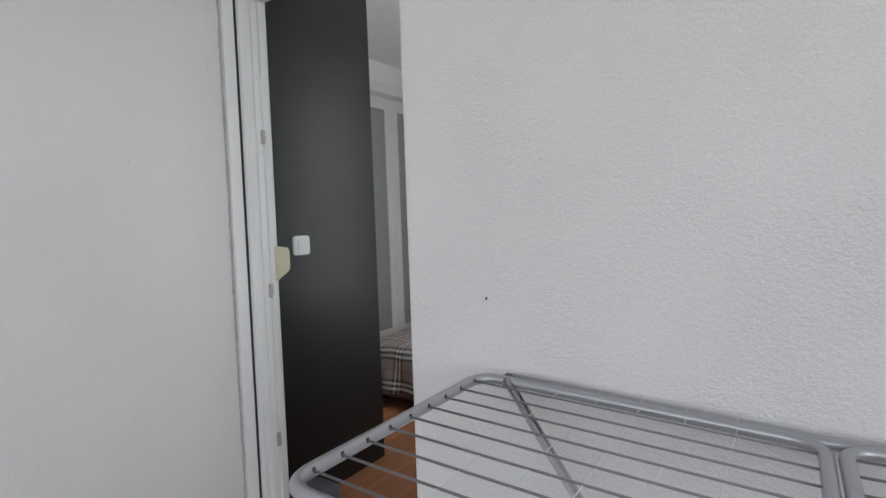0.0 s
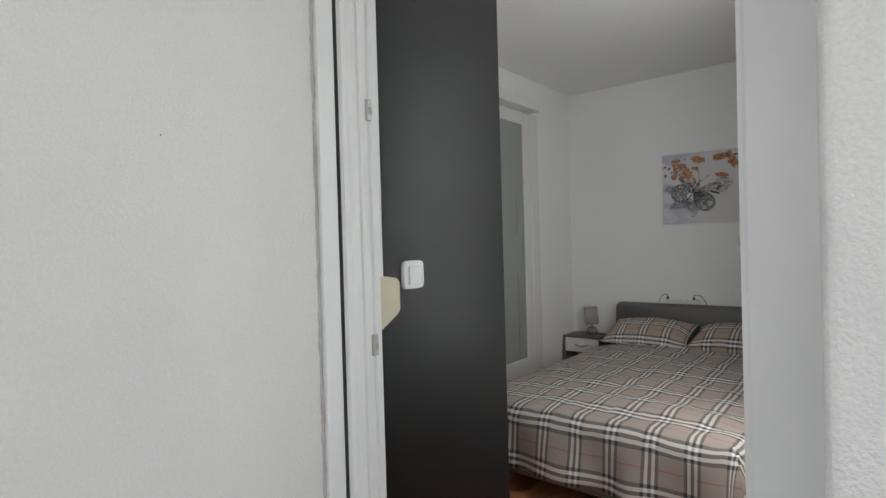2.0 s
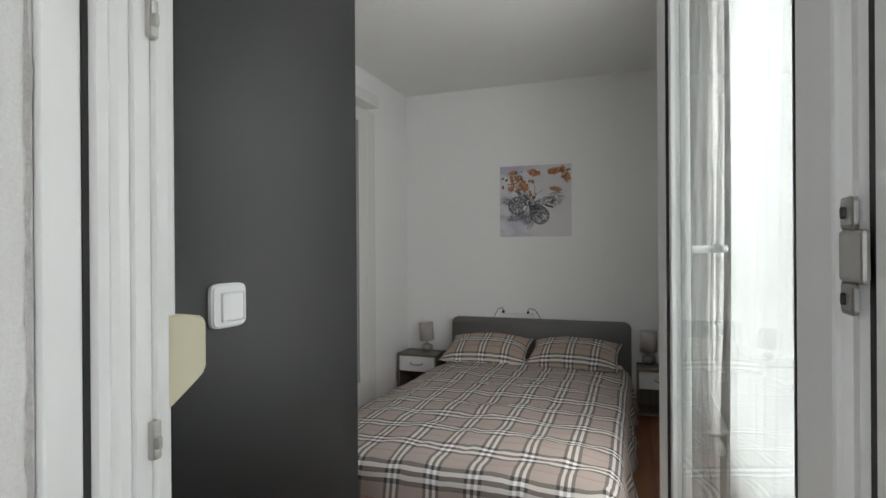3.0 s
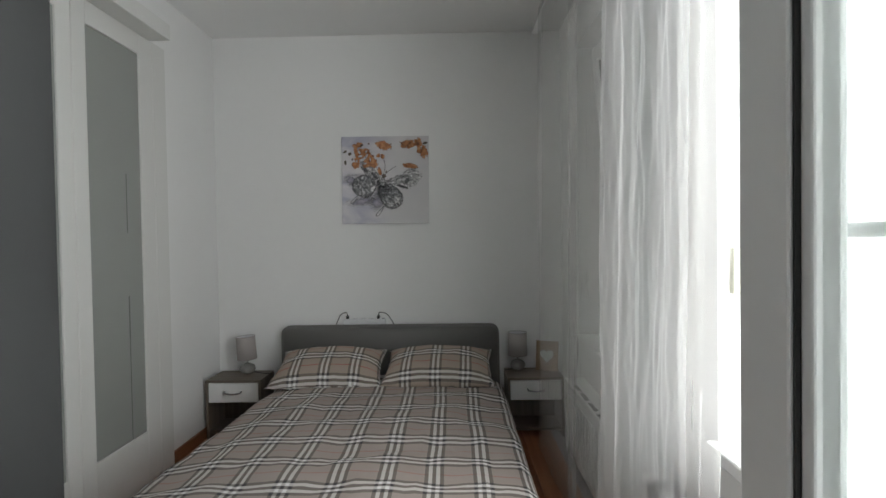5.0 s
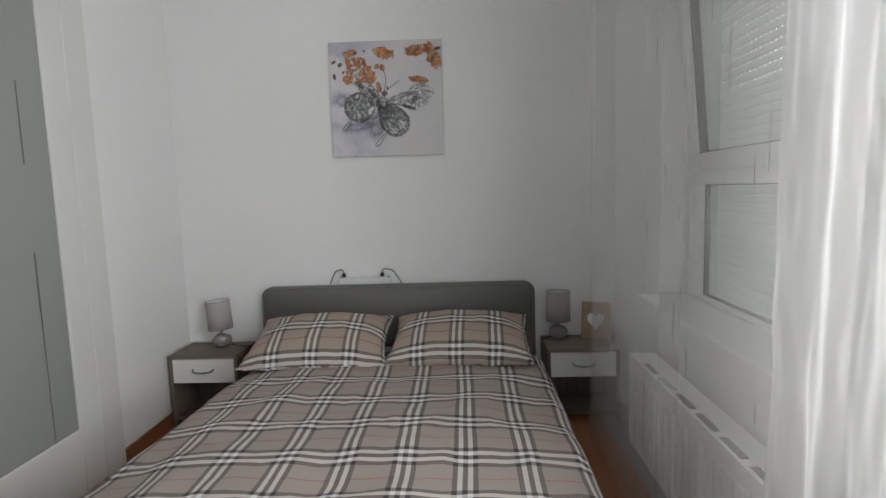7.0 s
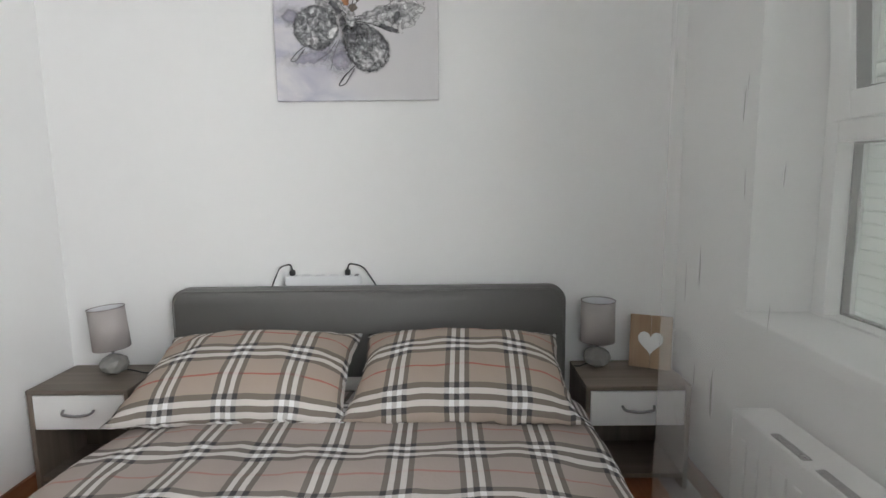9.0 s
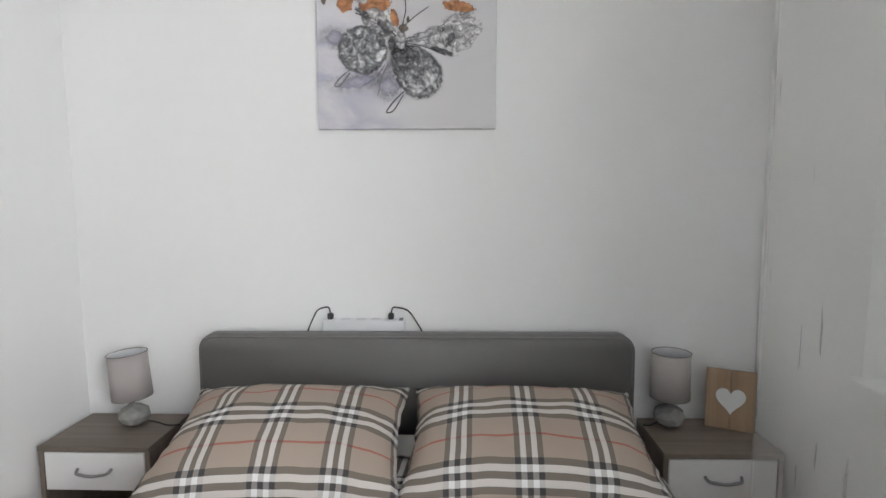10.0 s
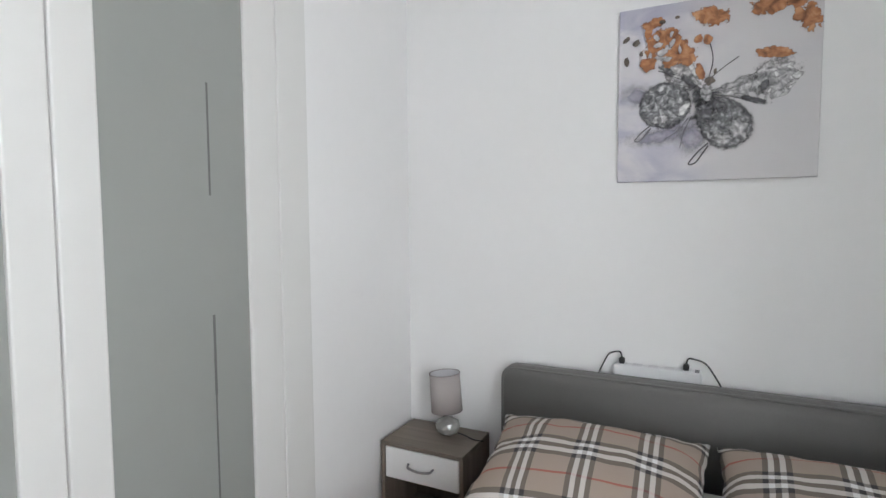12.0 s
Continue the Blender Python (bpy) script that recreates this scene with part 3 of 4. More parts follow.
# roller shutter in front of the far window
shutter = thing("roller_shutter", "lowered grey-white roller shutter with light slits, outside the window", "shutter")
z, k = SILL + 0.01, 0
while z < HEADW - 0.04:
    gap = 0.006 if z > 1.55 else 0.0
    bm = bmesh.new()
    if gap:
        cuboid(bm, 0.225, 0.237, A0 + 0.001, A1 - 0.001, z, z + 0.030, 0.003, 1)
        y = A0 + 0.012
        while y < A1 - 0.05:
            cuboid(bm, 0.229, 0.233, y, y + 0.020, z + 0.030, z + 0.037)
            y += 0.034
    else:
        cuboid(bm, 0.225, 0.237, A0 + 0.001, A1 - 0.001, z, z + 0.0368, 0.004, 1)
    part("slat", bm, SLAT, shutter)
    z += 0.037

# ---- radiator ----
rad = thing("radiator", "white enamelled panel radiator with a slotted top under the window", "radiator")
R0, R1, RZ = 3.72, 4.98, 0.49
box("front_panel", RIGHT - 0.125, RIGHT - 0.113, R0, R1, 0.10, RZ - 0.012, RAD, rad, 0.005)
box("back_panel", RIGHT - 0.035, RIGHT - 0.023, R0, R1, 0.10, RZ - 0.012, RAD, rad, 0.005)
box("top_grille", RIGHT - 0.128, RIGHT - 0.020, R0, R1, RZ - 0.012, RZ, RAD, rad, 0.003)
# Dark strips laid on the grille, coloured as the shade inside its slots.
for i in range(int((R1 - R0) / 0.16)):
    box("slot_shade", RIGHT - 0.116, RIGHT - 0.094, R0 + 0.03 + i * 0.16, R0 + 0.15 + i * 0.16, RZ, RZ + 0.002, SLOTSHADE, rad)
for i in range(int((R1 - R0) / 0.055)):
    y = R0 + 0.03 + i * 0.055
    box("rib", RIGHT - 0.131, RIGHT - 0.125, y, y + 0.03, 0.14, RZ - 0.06, RAD, rad, 0.0025)
box("side_cover", RIGHT - 0.126, RIGHT - 0.022, R1, R1 + 0.004, 0.11, RZ - 0.004, RAD, rad)
for y in (R0 + 0.25, R1 - 0.25):
    box("bracket", RIGHT - 0.034, RIGHT - 0.001, y, y + 0.03, 0.16, 0.40, RAD, rad)
valve = tube("valve", [(RIGHT - 0.075, R0 - 0.13, 0.455), (RIGHT - 0.075, R0 - 0.05, 0.455)], 0.022, PVC, rad, 16, label="white thermostatic valve head")
tube("valve_pipe", [(RIGHT - 0.075, R0 - 0.05, 0.455), (RIGHT - 0.075, R0 + 0.004, 0.455)], 0.012, STEEL, rad, 10)
tube("supply_pipe", [(RIGHT - 0.075, R0 - 0.04, 0.0), (RIGHT - 0.075, R0 - 0.04, 0.455)], 0.008, PVC, rad, 10)

# ---- curtain ----
rail = tagged(box("curtain_rail", -0.285, -0.235, 2.0, 5.655, CEIL - 0.028, CEIL, PVC, bevel=0.004), "white ceiling curtain rail", "curtain rail")


def curtain(name, y0, y1, folds, depth, mat, x=-0.26, fullness=1.0, seed=0.0, spread=0.0, slant=0.0, lean=0.0, skew=0.0, crumple=0.0):
    bm = bmesh.new()
    ny, nz = (int(folds * 24), 80) if crumple else (int(folds * 14), 26)
    rows = []
    for j in range(nz + 1):
        t = j / nz
        z = CEIL - 0.03 - t * (CEIL - 0.045)
        row = []
        for i in range(ny + 1):
            s = i / ny
            y = y0 + skew * t * (1 - s) + (y1 - y0) * s + spread * t * (s - 0.5) * 2
            ph = 2 * math.pi * folds * (s + 0.55 / folds * noise.noise((s * folds * 0.55, seed, 0.35 * t))) + 0.9 * noise.noise((s * 3, t * 1.6, seed + 20))
            amp = depth * (0.65 + 0.75 * noise.noise((s * folds * 0.8, seed + 3, t * 1.5))) * (0.75 + 0.4 * t)
            dx = amp * math.sin(ph) + 0.02 * noise.noise((s * 4, t * 2.0, seed + 9)) * (0.3 + t)
            dx += crumple * (noise.noise((s * folds * 2.6, t * 9, seed + 40)) + 0.6 * noise.noise((s * folds * 6 + t * 5, t * 21, seed + 50)))
            dy = 0.25 * amp * math.sin(2 * ph + 1) * t
            row.append(bm.verts.new((x + slant * s + lean * t + dx, y + dy, z)))
        rows.append(row)
    for a, b in zip(rows, rows[1:]):
        for i in range(ny):
            bm.faces.new((a[i], a[i + 1], b[i + 1], b[i]))
    return part(name, bm, mat, smooth=True)


far_voile = tagged(curtain("sheer_curtain", 3.55, 5.30, 6, 0.008, VOILE, x=-0.272, seed=2.0, spread=-0.03, lean=-0.03), "thin white voile curtain hanging drawn across the window", "curtain")
second = curtain("second_layer", 3.58, 5.255, 4, 0.004, VOILE, x=-0.300, seed=21.0, spread=-0.04, lean=-0.03)
second.parent = far_voile
tagged(curtain("sheer_curtain", 2.03, 2.84, 7, 0.011, VOILE3, x=-0.225, seed=15.0), "white voile curtain filled with daylight behind the open door", "curtain")
tagged(curtain("sheer_curtain", 4.14, 4.32, 1, 0.004, VOILE, x=-0.316, seed=5.0, lean=-0.03), "narrow overlapping fold of white voile curtain", "curtain")
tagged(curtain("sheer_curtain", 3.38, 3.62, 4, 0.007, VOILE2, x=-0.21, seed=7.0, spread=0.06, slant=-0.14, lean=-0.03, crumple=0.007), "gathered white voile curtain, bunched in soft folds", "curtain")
tagged(curtain("sheer_curtain", 3.06, 3.42, 2, 0.010, VOILE, x=-0.215, seed=11.0, skew=0.16, crumple=0.004), "loose edge of a white voile curtain before the bright window", "curtain")

# ---- bed ----
bed = thing("bed", "double bed with a dark grey upholstered headboard and base", "bed")
BX0, BX1, BY0, BY1 = -1.975, -0.585, 3.14, 5.545
box("base", BX0 + 0.045, BX1, BY0, BY1, 0.06, 0.30, FABRIC, bed, 0.02, "dark grey upholstered bed base", 3)
box("mattress", BX0 + 0.06, BX1 - 0.01, BY0 + 0.02, BY1 - 0.02, 0.30, 0.385, MATTRESS, bed, 0.03, "white mattress under the duvet", 3)
for x in (BX0 + 0.08, BX1 - 0.14):
    for y in (BY0 + 0.10, BY1 - 0.12):
        box("leg", x, x + 0.06, y, y + 0.06, 0.0, 0.06, DARKPLASTIC, bed, 0.005)
H0, H1, HZ = -2.018, -0.536, 0.704


def rounded(x0, x1, z0, z1, r, steps=8):
    out = [(x0, z0), (x1, z0)]
    for cx, a0 in ((x1 - r, 0), (x0 + r, 90)):
        for k in range(steps + 1):
            a = radians(a0 + 90 * k / steps)
            out.append((cx + r * math.cos(a), z1 - r + r * math.sin(a)))
    return out


bm = prism(bmesh.new(), rounded(H0, H1, 0.05, HZ, 0.058, 12), 0.062)
bmesh.ops.bevel(bm, geom=[e for e in bm.edges if abs(e.verts[0].co.y - e.verts[1].co.y) < 1e-6], offset=0.012, segments=3, affect="EDGES")
for v in bm.verts:
    v.co.y += 5.555 + 0.03 * max(0, v.co.z - 0.3)
hb = part("headboard", bm, FABRIC, bed, "dark grey padded headboard with rounded corners", True)
seam = [(x, 5.557 + 0.03 * max(0, z - 0.3), z) for x, z in rounded(H0 + 0.010, H1 - 0.010, 0.10, HZ - 0.010, 0.052, 12)]
tube("piping", seam[1:] + seam[:1], 0.0045, FABRIC, hb, 6)


def cloth_uv(bm, verts_uv):
    lay = bm.loops.layers.uv.new("UVMap")
    for f in bm.faces:
        for l in f.loops:
            l[lay].uv = verts_uv[l.vert]


def duvet():
    bm = bmesh.new()
    uv = {}
    x0, x1, y0 = BX0 + 0.105, BX1 - 0.025, BY0 + 0.045
    top, hang, yend = 0.415, 0.34, 5.30
    r = 0.07
    step = 0.035
    wide = 0.07  # the cloth hangs further out towards the foot on the wardrobe side
    ns, nt_ = int((x1 - x0 + wide + 2 * hang) / step), int((yend - y0 + hang) / step)
    grid = []
    for j in range(nt_ + 1):
        v = y0 - hang + (yend - y0 + hang) * j / nt_
        row = []
        for i in range(ns + 1):
            u = x0 - wide - hang + (x1 - x0 + wide + 2 * hang) * i / ns
            cx, cy = min(max(u, x0 - wide * min(1, max(0, 4.9 - v))), x1), max(v, y0)
            ex, ey = u - cx, v - cy
            d = max(abs(ex), abs(ey))
            n2 = math.hypot(ex, ey)
            dx, dy = (ex / n2, ey / n2) if n2 > 1e-6 else (0, 0)
            # over the edge: a quarter turn, then straight down, flaring a little
            if d < r * 1.57:
                a = d / r
                outw, drop = r * math.sin(a), r * (1 - math.cos(a))
            else:
                down = d - r * 1.57
                outw, drop = r + (0.06 if ex < 0 else 0.16) * down, r + down
            rip = 0.016 * noise.noise((u * 4 + 3, v * 5, 1)) + 0.009 * noise.noise((u * 11, v * 8, 4)) + 0.004 * noise.noise((u * 24, v * 15, 6))
            wave = 0.022 * math.sin((u * (abs(ey) > abs(ex)) + v * (abs(ex) >= abs(ey))) * 17 + 3 * noise.noise((u * 3, v * 3, 8))) * max(0, d - 0.08) / 0.25
            puff = 0.022 * (1 - ((2 * cx - x0 - x1) / (x1 - x0)) ** 4) * min(1, (v - y0 + 0.2) / 0.4)
            z = top + puff * (d < 0.02 or 1) * max(0, 1 - d / 0.1) - drop + rip * (1 if d < 0.1 else 0.4)
            tuck = max(0, v - (yend - 0.12)) / 0.12
            vert = bm.verts.new((cx + dx * (outw + wave), cy + dy * (outw + wave), max(0.09, z) - 0.02 * tuck * tuck))
            uv[vert] = (u + 0.010 * noise.noise((u * 3.1, v * 2.3, 20)), v + 0.012 * noise.noise((u * 2.7, v * 3.3, 30)))
            row.append(vert)
        grid.append(row)
    for a, b in zip(grid, grid[1:]):
        for i in range(ns):
            bm.faces.new((a[i], a[i + 1], b[i + 1], b[i]))
    cloth_uv(bm, uv)
    ob = part("duvet", bm, CLOTH, smooth=True)
    so = ob.modifiers.new("thick", "SOLIDIFY")
    so.thickness, so.offset = 0.012, -1
    return tagged(ob, "beige plaid cotton duvet with black and white stripes on the bed", "duvet")


duvet()


def pillow(cx, seed, turn, phase, rise):
    bm = bmesh.new()
    uv = {}
    W, D, T = 0.67, 0.48, 0.19
    nx, ny = 36, 26
    sheets = []
    for side in (1, -1):
        g2 = []
        for j in range(ny + 1):
            row = []
            for i in range(nx + 1):
                s, t = 2 * i / nx - 1, 2 * j / ny - 1
                x = s * W / 2 * (1 - 0.07 * (1 - t * t) * abs(s)) + 0.008 * noise.noise((t * 6, seed, s)) * abs(s) ** 4
                y = t * D / 2 * (1 - 0.08 * (1 - s * s) * abs(t)) + 0.008 * noise.noise((s * 7, seed + 4, t)) * abs(t) ** 4
                h = T / 2 * ((1 - abs(s) ** 2.5) * (1 - abs(t) ** 2.4)) ** 0.62
                h += 0.010 * noise.noise((s * 3 + seed, t * 3, side)) * (1 - max(abs(s), abs(t)) ** 4)
                edge = max(abs(s), abs(t)) > 0.999
                if edge and side < 0:
                    row.append(sheets[0][j][i])
                    continue
                wr = (0.010 * noise.noise((s * 8 + seed, t * 8, 2)) + 0.006 * noise.noise((s * 17, t * 17 + seed, 5))) * (max(abs(s), abs(t)) ** 5) + 0.005 * noise.noise((s * 5 + seed, t * 4, 7))
                v = bm.verts.new((x, y, side * h + wr))
                row.append(v)
            g2.append(row)
        sheets.append(g2)
        for a, b in zip(g2, g2[1:]):
            for i in range(nx):
                q = (a[i], a[i + 1], b[i + 1], b[i])
                bm.faces.new(q if side > 0 else q[::-1])
    # the weave follows the bulging cloth, measured outwards from its middle
    for g2 in sheets:
        along, across = [[0.0] * (nx + 1) for _ in g2], [[0.0] * (nx + 1) for _ in g2]
        for j in range(ny + 1):
            for i in range(1, nx + 1):
                along[j][i] = along[j][i - 1] + (g2[j][i].co - g2[j][i - 1].co).length
        for j in range(1, ny + 1):
            for i in range(nx + 1):
                across[j][i] = across[j - 1][i] + (g2[j][i].co - g2[j - 1][i].co).length
        for j in range(ny + 1):
            for i in range(nx + 1):
                uv.setdefault(g2[j][i], (along[j][i] - along[j][nx // 2] + phase, across[j][i] - across[ny // 2][i] + rise))
    cloth_uv(bm, uv)
    ob = part("pillow", bm, CLOTHP, smooth=True)
    ob.matrix_world = Matrix.Translation((cx, 5.226, 0.500)) @ pose(0, 0, 0, 14, 0, turn)
    return tagged(ob, "plump beige plaid pillow propped against the headboard", "pillow", "pillows on the bed")


pillow(-1.605, 1.0, 2, 0.004, 0.0)
pillow(-0.935, 2.3, -2, 0.010, -0.03)


# ---- nightstands ----
def nightstand(x0, label):
    n = thing("nightstand", label, "nightstand", "nightstands by the bed")
    x1, y0, y1, z1 = x0 + 0.362, 5.392, 5.652, 0.386
    box("top", x0, x1, y0 - 0.003, y1, z1 - 0.017, z1, OAK, n, 0.002)
    box("side", x0, x0 + 0.016, y0, y1, 0, z1 - 0.0175, OAKV, n, 0.0015)
    box("side", x1 - 0.016, x1, y0, y1, 0, z1 - 0.0175, OAKV, n, 0.0015)
    box("back", x0 + 0.0165, x1 - 0.0165, y1 - 0.008, y1, 0.04, z1 - 0.018, OAKV, n)
    box("shelf", x0 + 0.0165, x1 - 0.0165, y0 + 0.01, y1 - 0.009, 0.04, 0.056, OAK, n)
    d = box("drawer", x0 + 0.019, x1 - 0.019, y0 + 0.001, y0 + 0.016, 0.240, z1 - 0.021, DRAWERW, n, 0.002, "white drawer front")
    box("drawer_box", x0 + 0.025, x1 - 0.025, y0 + 0.0165, y1 - 0.02, 0.250, z1 - 0.05, DRAWERW, n)
    cx = (x0 + x1) / 2
    tube("handle", arc_path([(cx - 0.055, y0, 0.312), (cx - 0.05, y0 - 0.018, 0.304), (cx, y0 - 0.024, 0.298), (cx + 0.05, y0 - 0.018, 0.304), (cx + 0.055, y0, 0.312)], 0.03), 0.0048, CHROME, d, 8, label="arched metal handle")
    return n


nightstand(-2.462, "grey-brown oak nightstand with a white drawer beside the wardrobe wall")
nightstand(-0.500, "grey-brown oak nightstand with a white drawer near the window")


def pebble(radius, height):
    """A squat ball cut into irregular flat facets, with its foot on z = 0."""
    bm = bmesh.new()
    bmesh.ops.create_icosphere(bm, subdivisions=2, radius=1.0)
    for v in bm.verts:
        v.co *= 1 + 0.07 * noise.noise((v.co.x * 2.3 + 5, v.co.y * 2.3, v.co.z * 2.3))
        v.co.x, v.co.y, v.co.z = v.co.x * radius, v.co.y * radius, max(0.0, (v.co.z * 0.5 + 0.46) * height)
    bmesh.ops.recalc_face_normals(bm, faces=bm.faces[:])
    return bm


def table_lamp(x, y, z, label, lean=0.0, cord=1):
    l = thing("table_lamp", label, "lamp", "bedside lamps")
    part("base", pebble(0.056, 0.084), CERAMIC, l, "grey glazed faceted pebble base")
    top = new("lamp_head")
    top.parent = l
    top.matrix_world = Matrix.Translation((0, 0, 0.076)) @ pose(0, 0, 0, 0, lean, 0) @ Matrix.Translation((0, 0, -0.076))
    tube("stem", [(0, 0, 0.074), (0, 0, 0.125)], 0.006, CHROME, top, 10)
    lathe("shade", [(0.0690, 0.106), (0.0695, 0.106), (0.0672, 0.266), (0.0662, 0.266), (0.0680, 0.108)], SHADE, top, 40, "taupe fabric drum shade")
    for rim in (0.1055, 0.2665):
        tube("shade_rim", [(0.0685 * math.cos(k * math.pi / 18), 0.0685 * math.sin(k * math.pi / 18), rim) for k in range(36)], 0.0013, SHADERIM, top, 6, True)
    lathe("shade_lining", [(0.0676, 0.109), (0.0656, 0.265)], SHADEIN, top, 40)
    for k in range(3):
        a = k * 2.094
        tube("shade_spoke", [(0, 0, 0.124), (0.067 * math.cos(a), 0.067 * math.sin(a), 0.124)], 0.0012, CHROME, top, 6)
    tube("cord", arc_path([(0.045 * cord, 0.01, 0.012), (0.08 * cord, 0.012, 0.006), (0.13 * cord, -0.012, 0.004), (0.175 * cord, -0.006, 0.004)], 0.04), 0.0028, CABLE, l, 6)
    l.matrix_world = Matrix.Translation((x, y, z)) @ Matrix.Diagonal((0.92, 0.92, 0.96, 1))
    return l


table_lamp(-2.245, 5.555, 0.3865, "small lamp with a taupe drum shade and grey ceramic base", lean=-4.0)
table_lamp(-0.412, 5.588, 0.3865, "small lamp with a taupe drum shade beside a heart picture", cord=-0.55)

# heart picture: two boards with a white heart between them
heart = thing("heart_picture", "light brown two-board picture with a white heart leaning on the nightstand", "picture")
bm = bmesh.new()
cuboid(bm, 0, 0.0825, 0, 0.014, 0, 0.215, 0.002, 1)
part("board", bm, FRAMEWOOD, heart)
bm = bmesh.new()
cuboid(bm, 0.0838, 0.166, 0, 0.014, 0, 0.215, 0.002, 1)
part("board", bm, FRAMEWOOD, heart)
pts = []
for k in range(48):
    a = 2 * math.pi * k / 48
    hx = 16 * math.sin(a) ** 3
    hz = 13 * math.cos(a) - 5 * math.cos(2 * a) - 2 * math.cos(3 * a) - math.cos(4 * a)
    pts.append((0.083 + hx * 0.0031, 0.108 + hz * 0.0033))
h = part("heart", prism(bmesh.new(), pts, 0.002), HEARTW, heart, "white heart")
h.location = (0, -0.0022, 0)
heart.matrix_world = Matrix.Translation((-0.292, 5.588, 0.387)) @ pose(0, 0, 0, -9, 0, -24) @ Matrix.Diagonal((0.90, 1, 0.92, 1))

# ---- power strip above the headboard ----
strip = thing("power_strip", "white power strip with black plugs on the wall above headboard", "power strip")
box("body", -1.603, -1.312, 5.628, 5.669, 0.688, 0.738, SWITCHW, strip, 0.006)
for k in range(5):
    x = -1.576 + k * 0.0535
    box("socket", x - 0.016, x + 0.016, 5.632, 5.664, 0.7375, 0.7392, SHADEIN, strip, 0.0006)
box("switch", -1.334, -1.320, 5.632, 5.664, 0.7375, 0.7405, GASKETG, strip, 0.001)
for x, turn in ((-1.576, -1), (-1.362, 1.35)):
    pl = box("plug", x - 0.010, x + 0.010, 5.636, 5.660, 0.738, 0.761, CABLE, strip, 0.006, "black plug")
    tube("cord", arc_path([(x, 5.648, 0.759), (x + 0.004 * turn, 5.645, 0.784), (x + 0.045 * turn, 5.642, 0.776), (x + 0.085 * turn, 5.640, 0.690), (x + 0.09 * turn, 5.640, 0.60)], 0.03), 0.0028, CABLE, pl, 6)

# ---- painting ----
CANVAS = material("lilac_grey_painted_canvas", (0.62, 0.61, 0.66), 0.7, bump=0.25, bscale=220)
nt = CANVAS.node_tree
tc, mp, n, n2, ramp, mixc = (nt.nodes.new("ShaderNode" + k) for k in ("TexCoord", "Mapping", "TexNoise", "TexNoise", "ValToRGB", "Mix"))
mp.inputs["Scale"].default_value = (2.2, 1.0, 5.5)
n.inputs["Scale"].default_value, n.inputs["Detail"].default_value, n.inputs["Distortion"].default_value = 1.6, 7, 0.8
n2.inputs["Scale"].default_value, n2.inputs["Detail"].default_value = 2.6, 5
ramp.color_ramp.elements[0].color, ramp.color_ramp.elements[1].color = (0.42, 0.42, 0.53, 1), (0.69, 0.67, 0.70, 1)
ramp.color_ramp.elements[0].position, ramp.color_ramp.elements[1].position = 0.36, 0.56
mixc.data_type = "RGBA"
mixc.inputs[7].default_value = (0.66, 0.645, 0.655, 1)
nt.links.new(tc.outputs["Object"], mp.inputs[0])
nt.links.new(mp.outputs[0], n.inputs["Vector"])
nt.links.new(tc.outputs["Object"], n2.inputs["Vector"])
nt.links.new(n.outputs[0], ramp.inputs[0])
side, grow, more = (nt.nodes.new("ShaderNode" + k) for k in ("SeparateXYZ", "MapRange", "Math"))
grow.inputs[1].default_value, grow.inputs[2].default_value, grow.inputs[3].default_value, grow.inputs[4].default_value = 0.12, 0.40, -0.30, 0.48
more.operation, more.use_clamp = "ADD", True
nt.links.new(tc.outputs["Object"], side.inputs[0])
nt.links.new(side.outputs[0], grow.inputs[0])
nt.links.new(grow.outputs[0], more.inputs[0])
nt.links.new(n2.outputs[0], more.inputs[1])
nt.links.new(more.outputs[0], mixc.inputs[0])
nt.links.new(ramp.outputs[0], mixc.inputs[6])
nt.links.new(mixc.outputs[2], nt.nodes["Principled BSDF"].inputs["Base Color"])


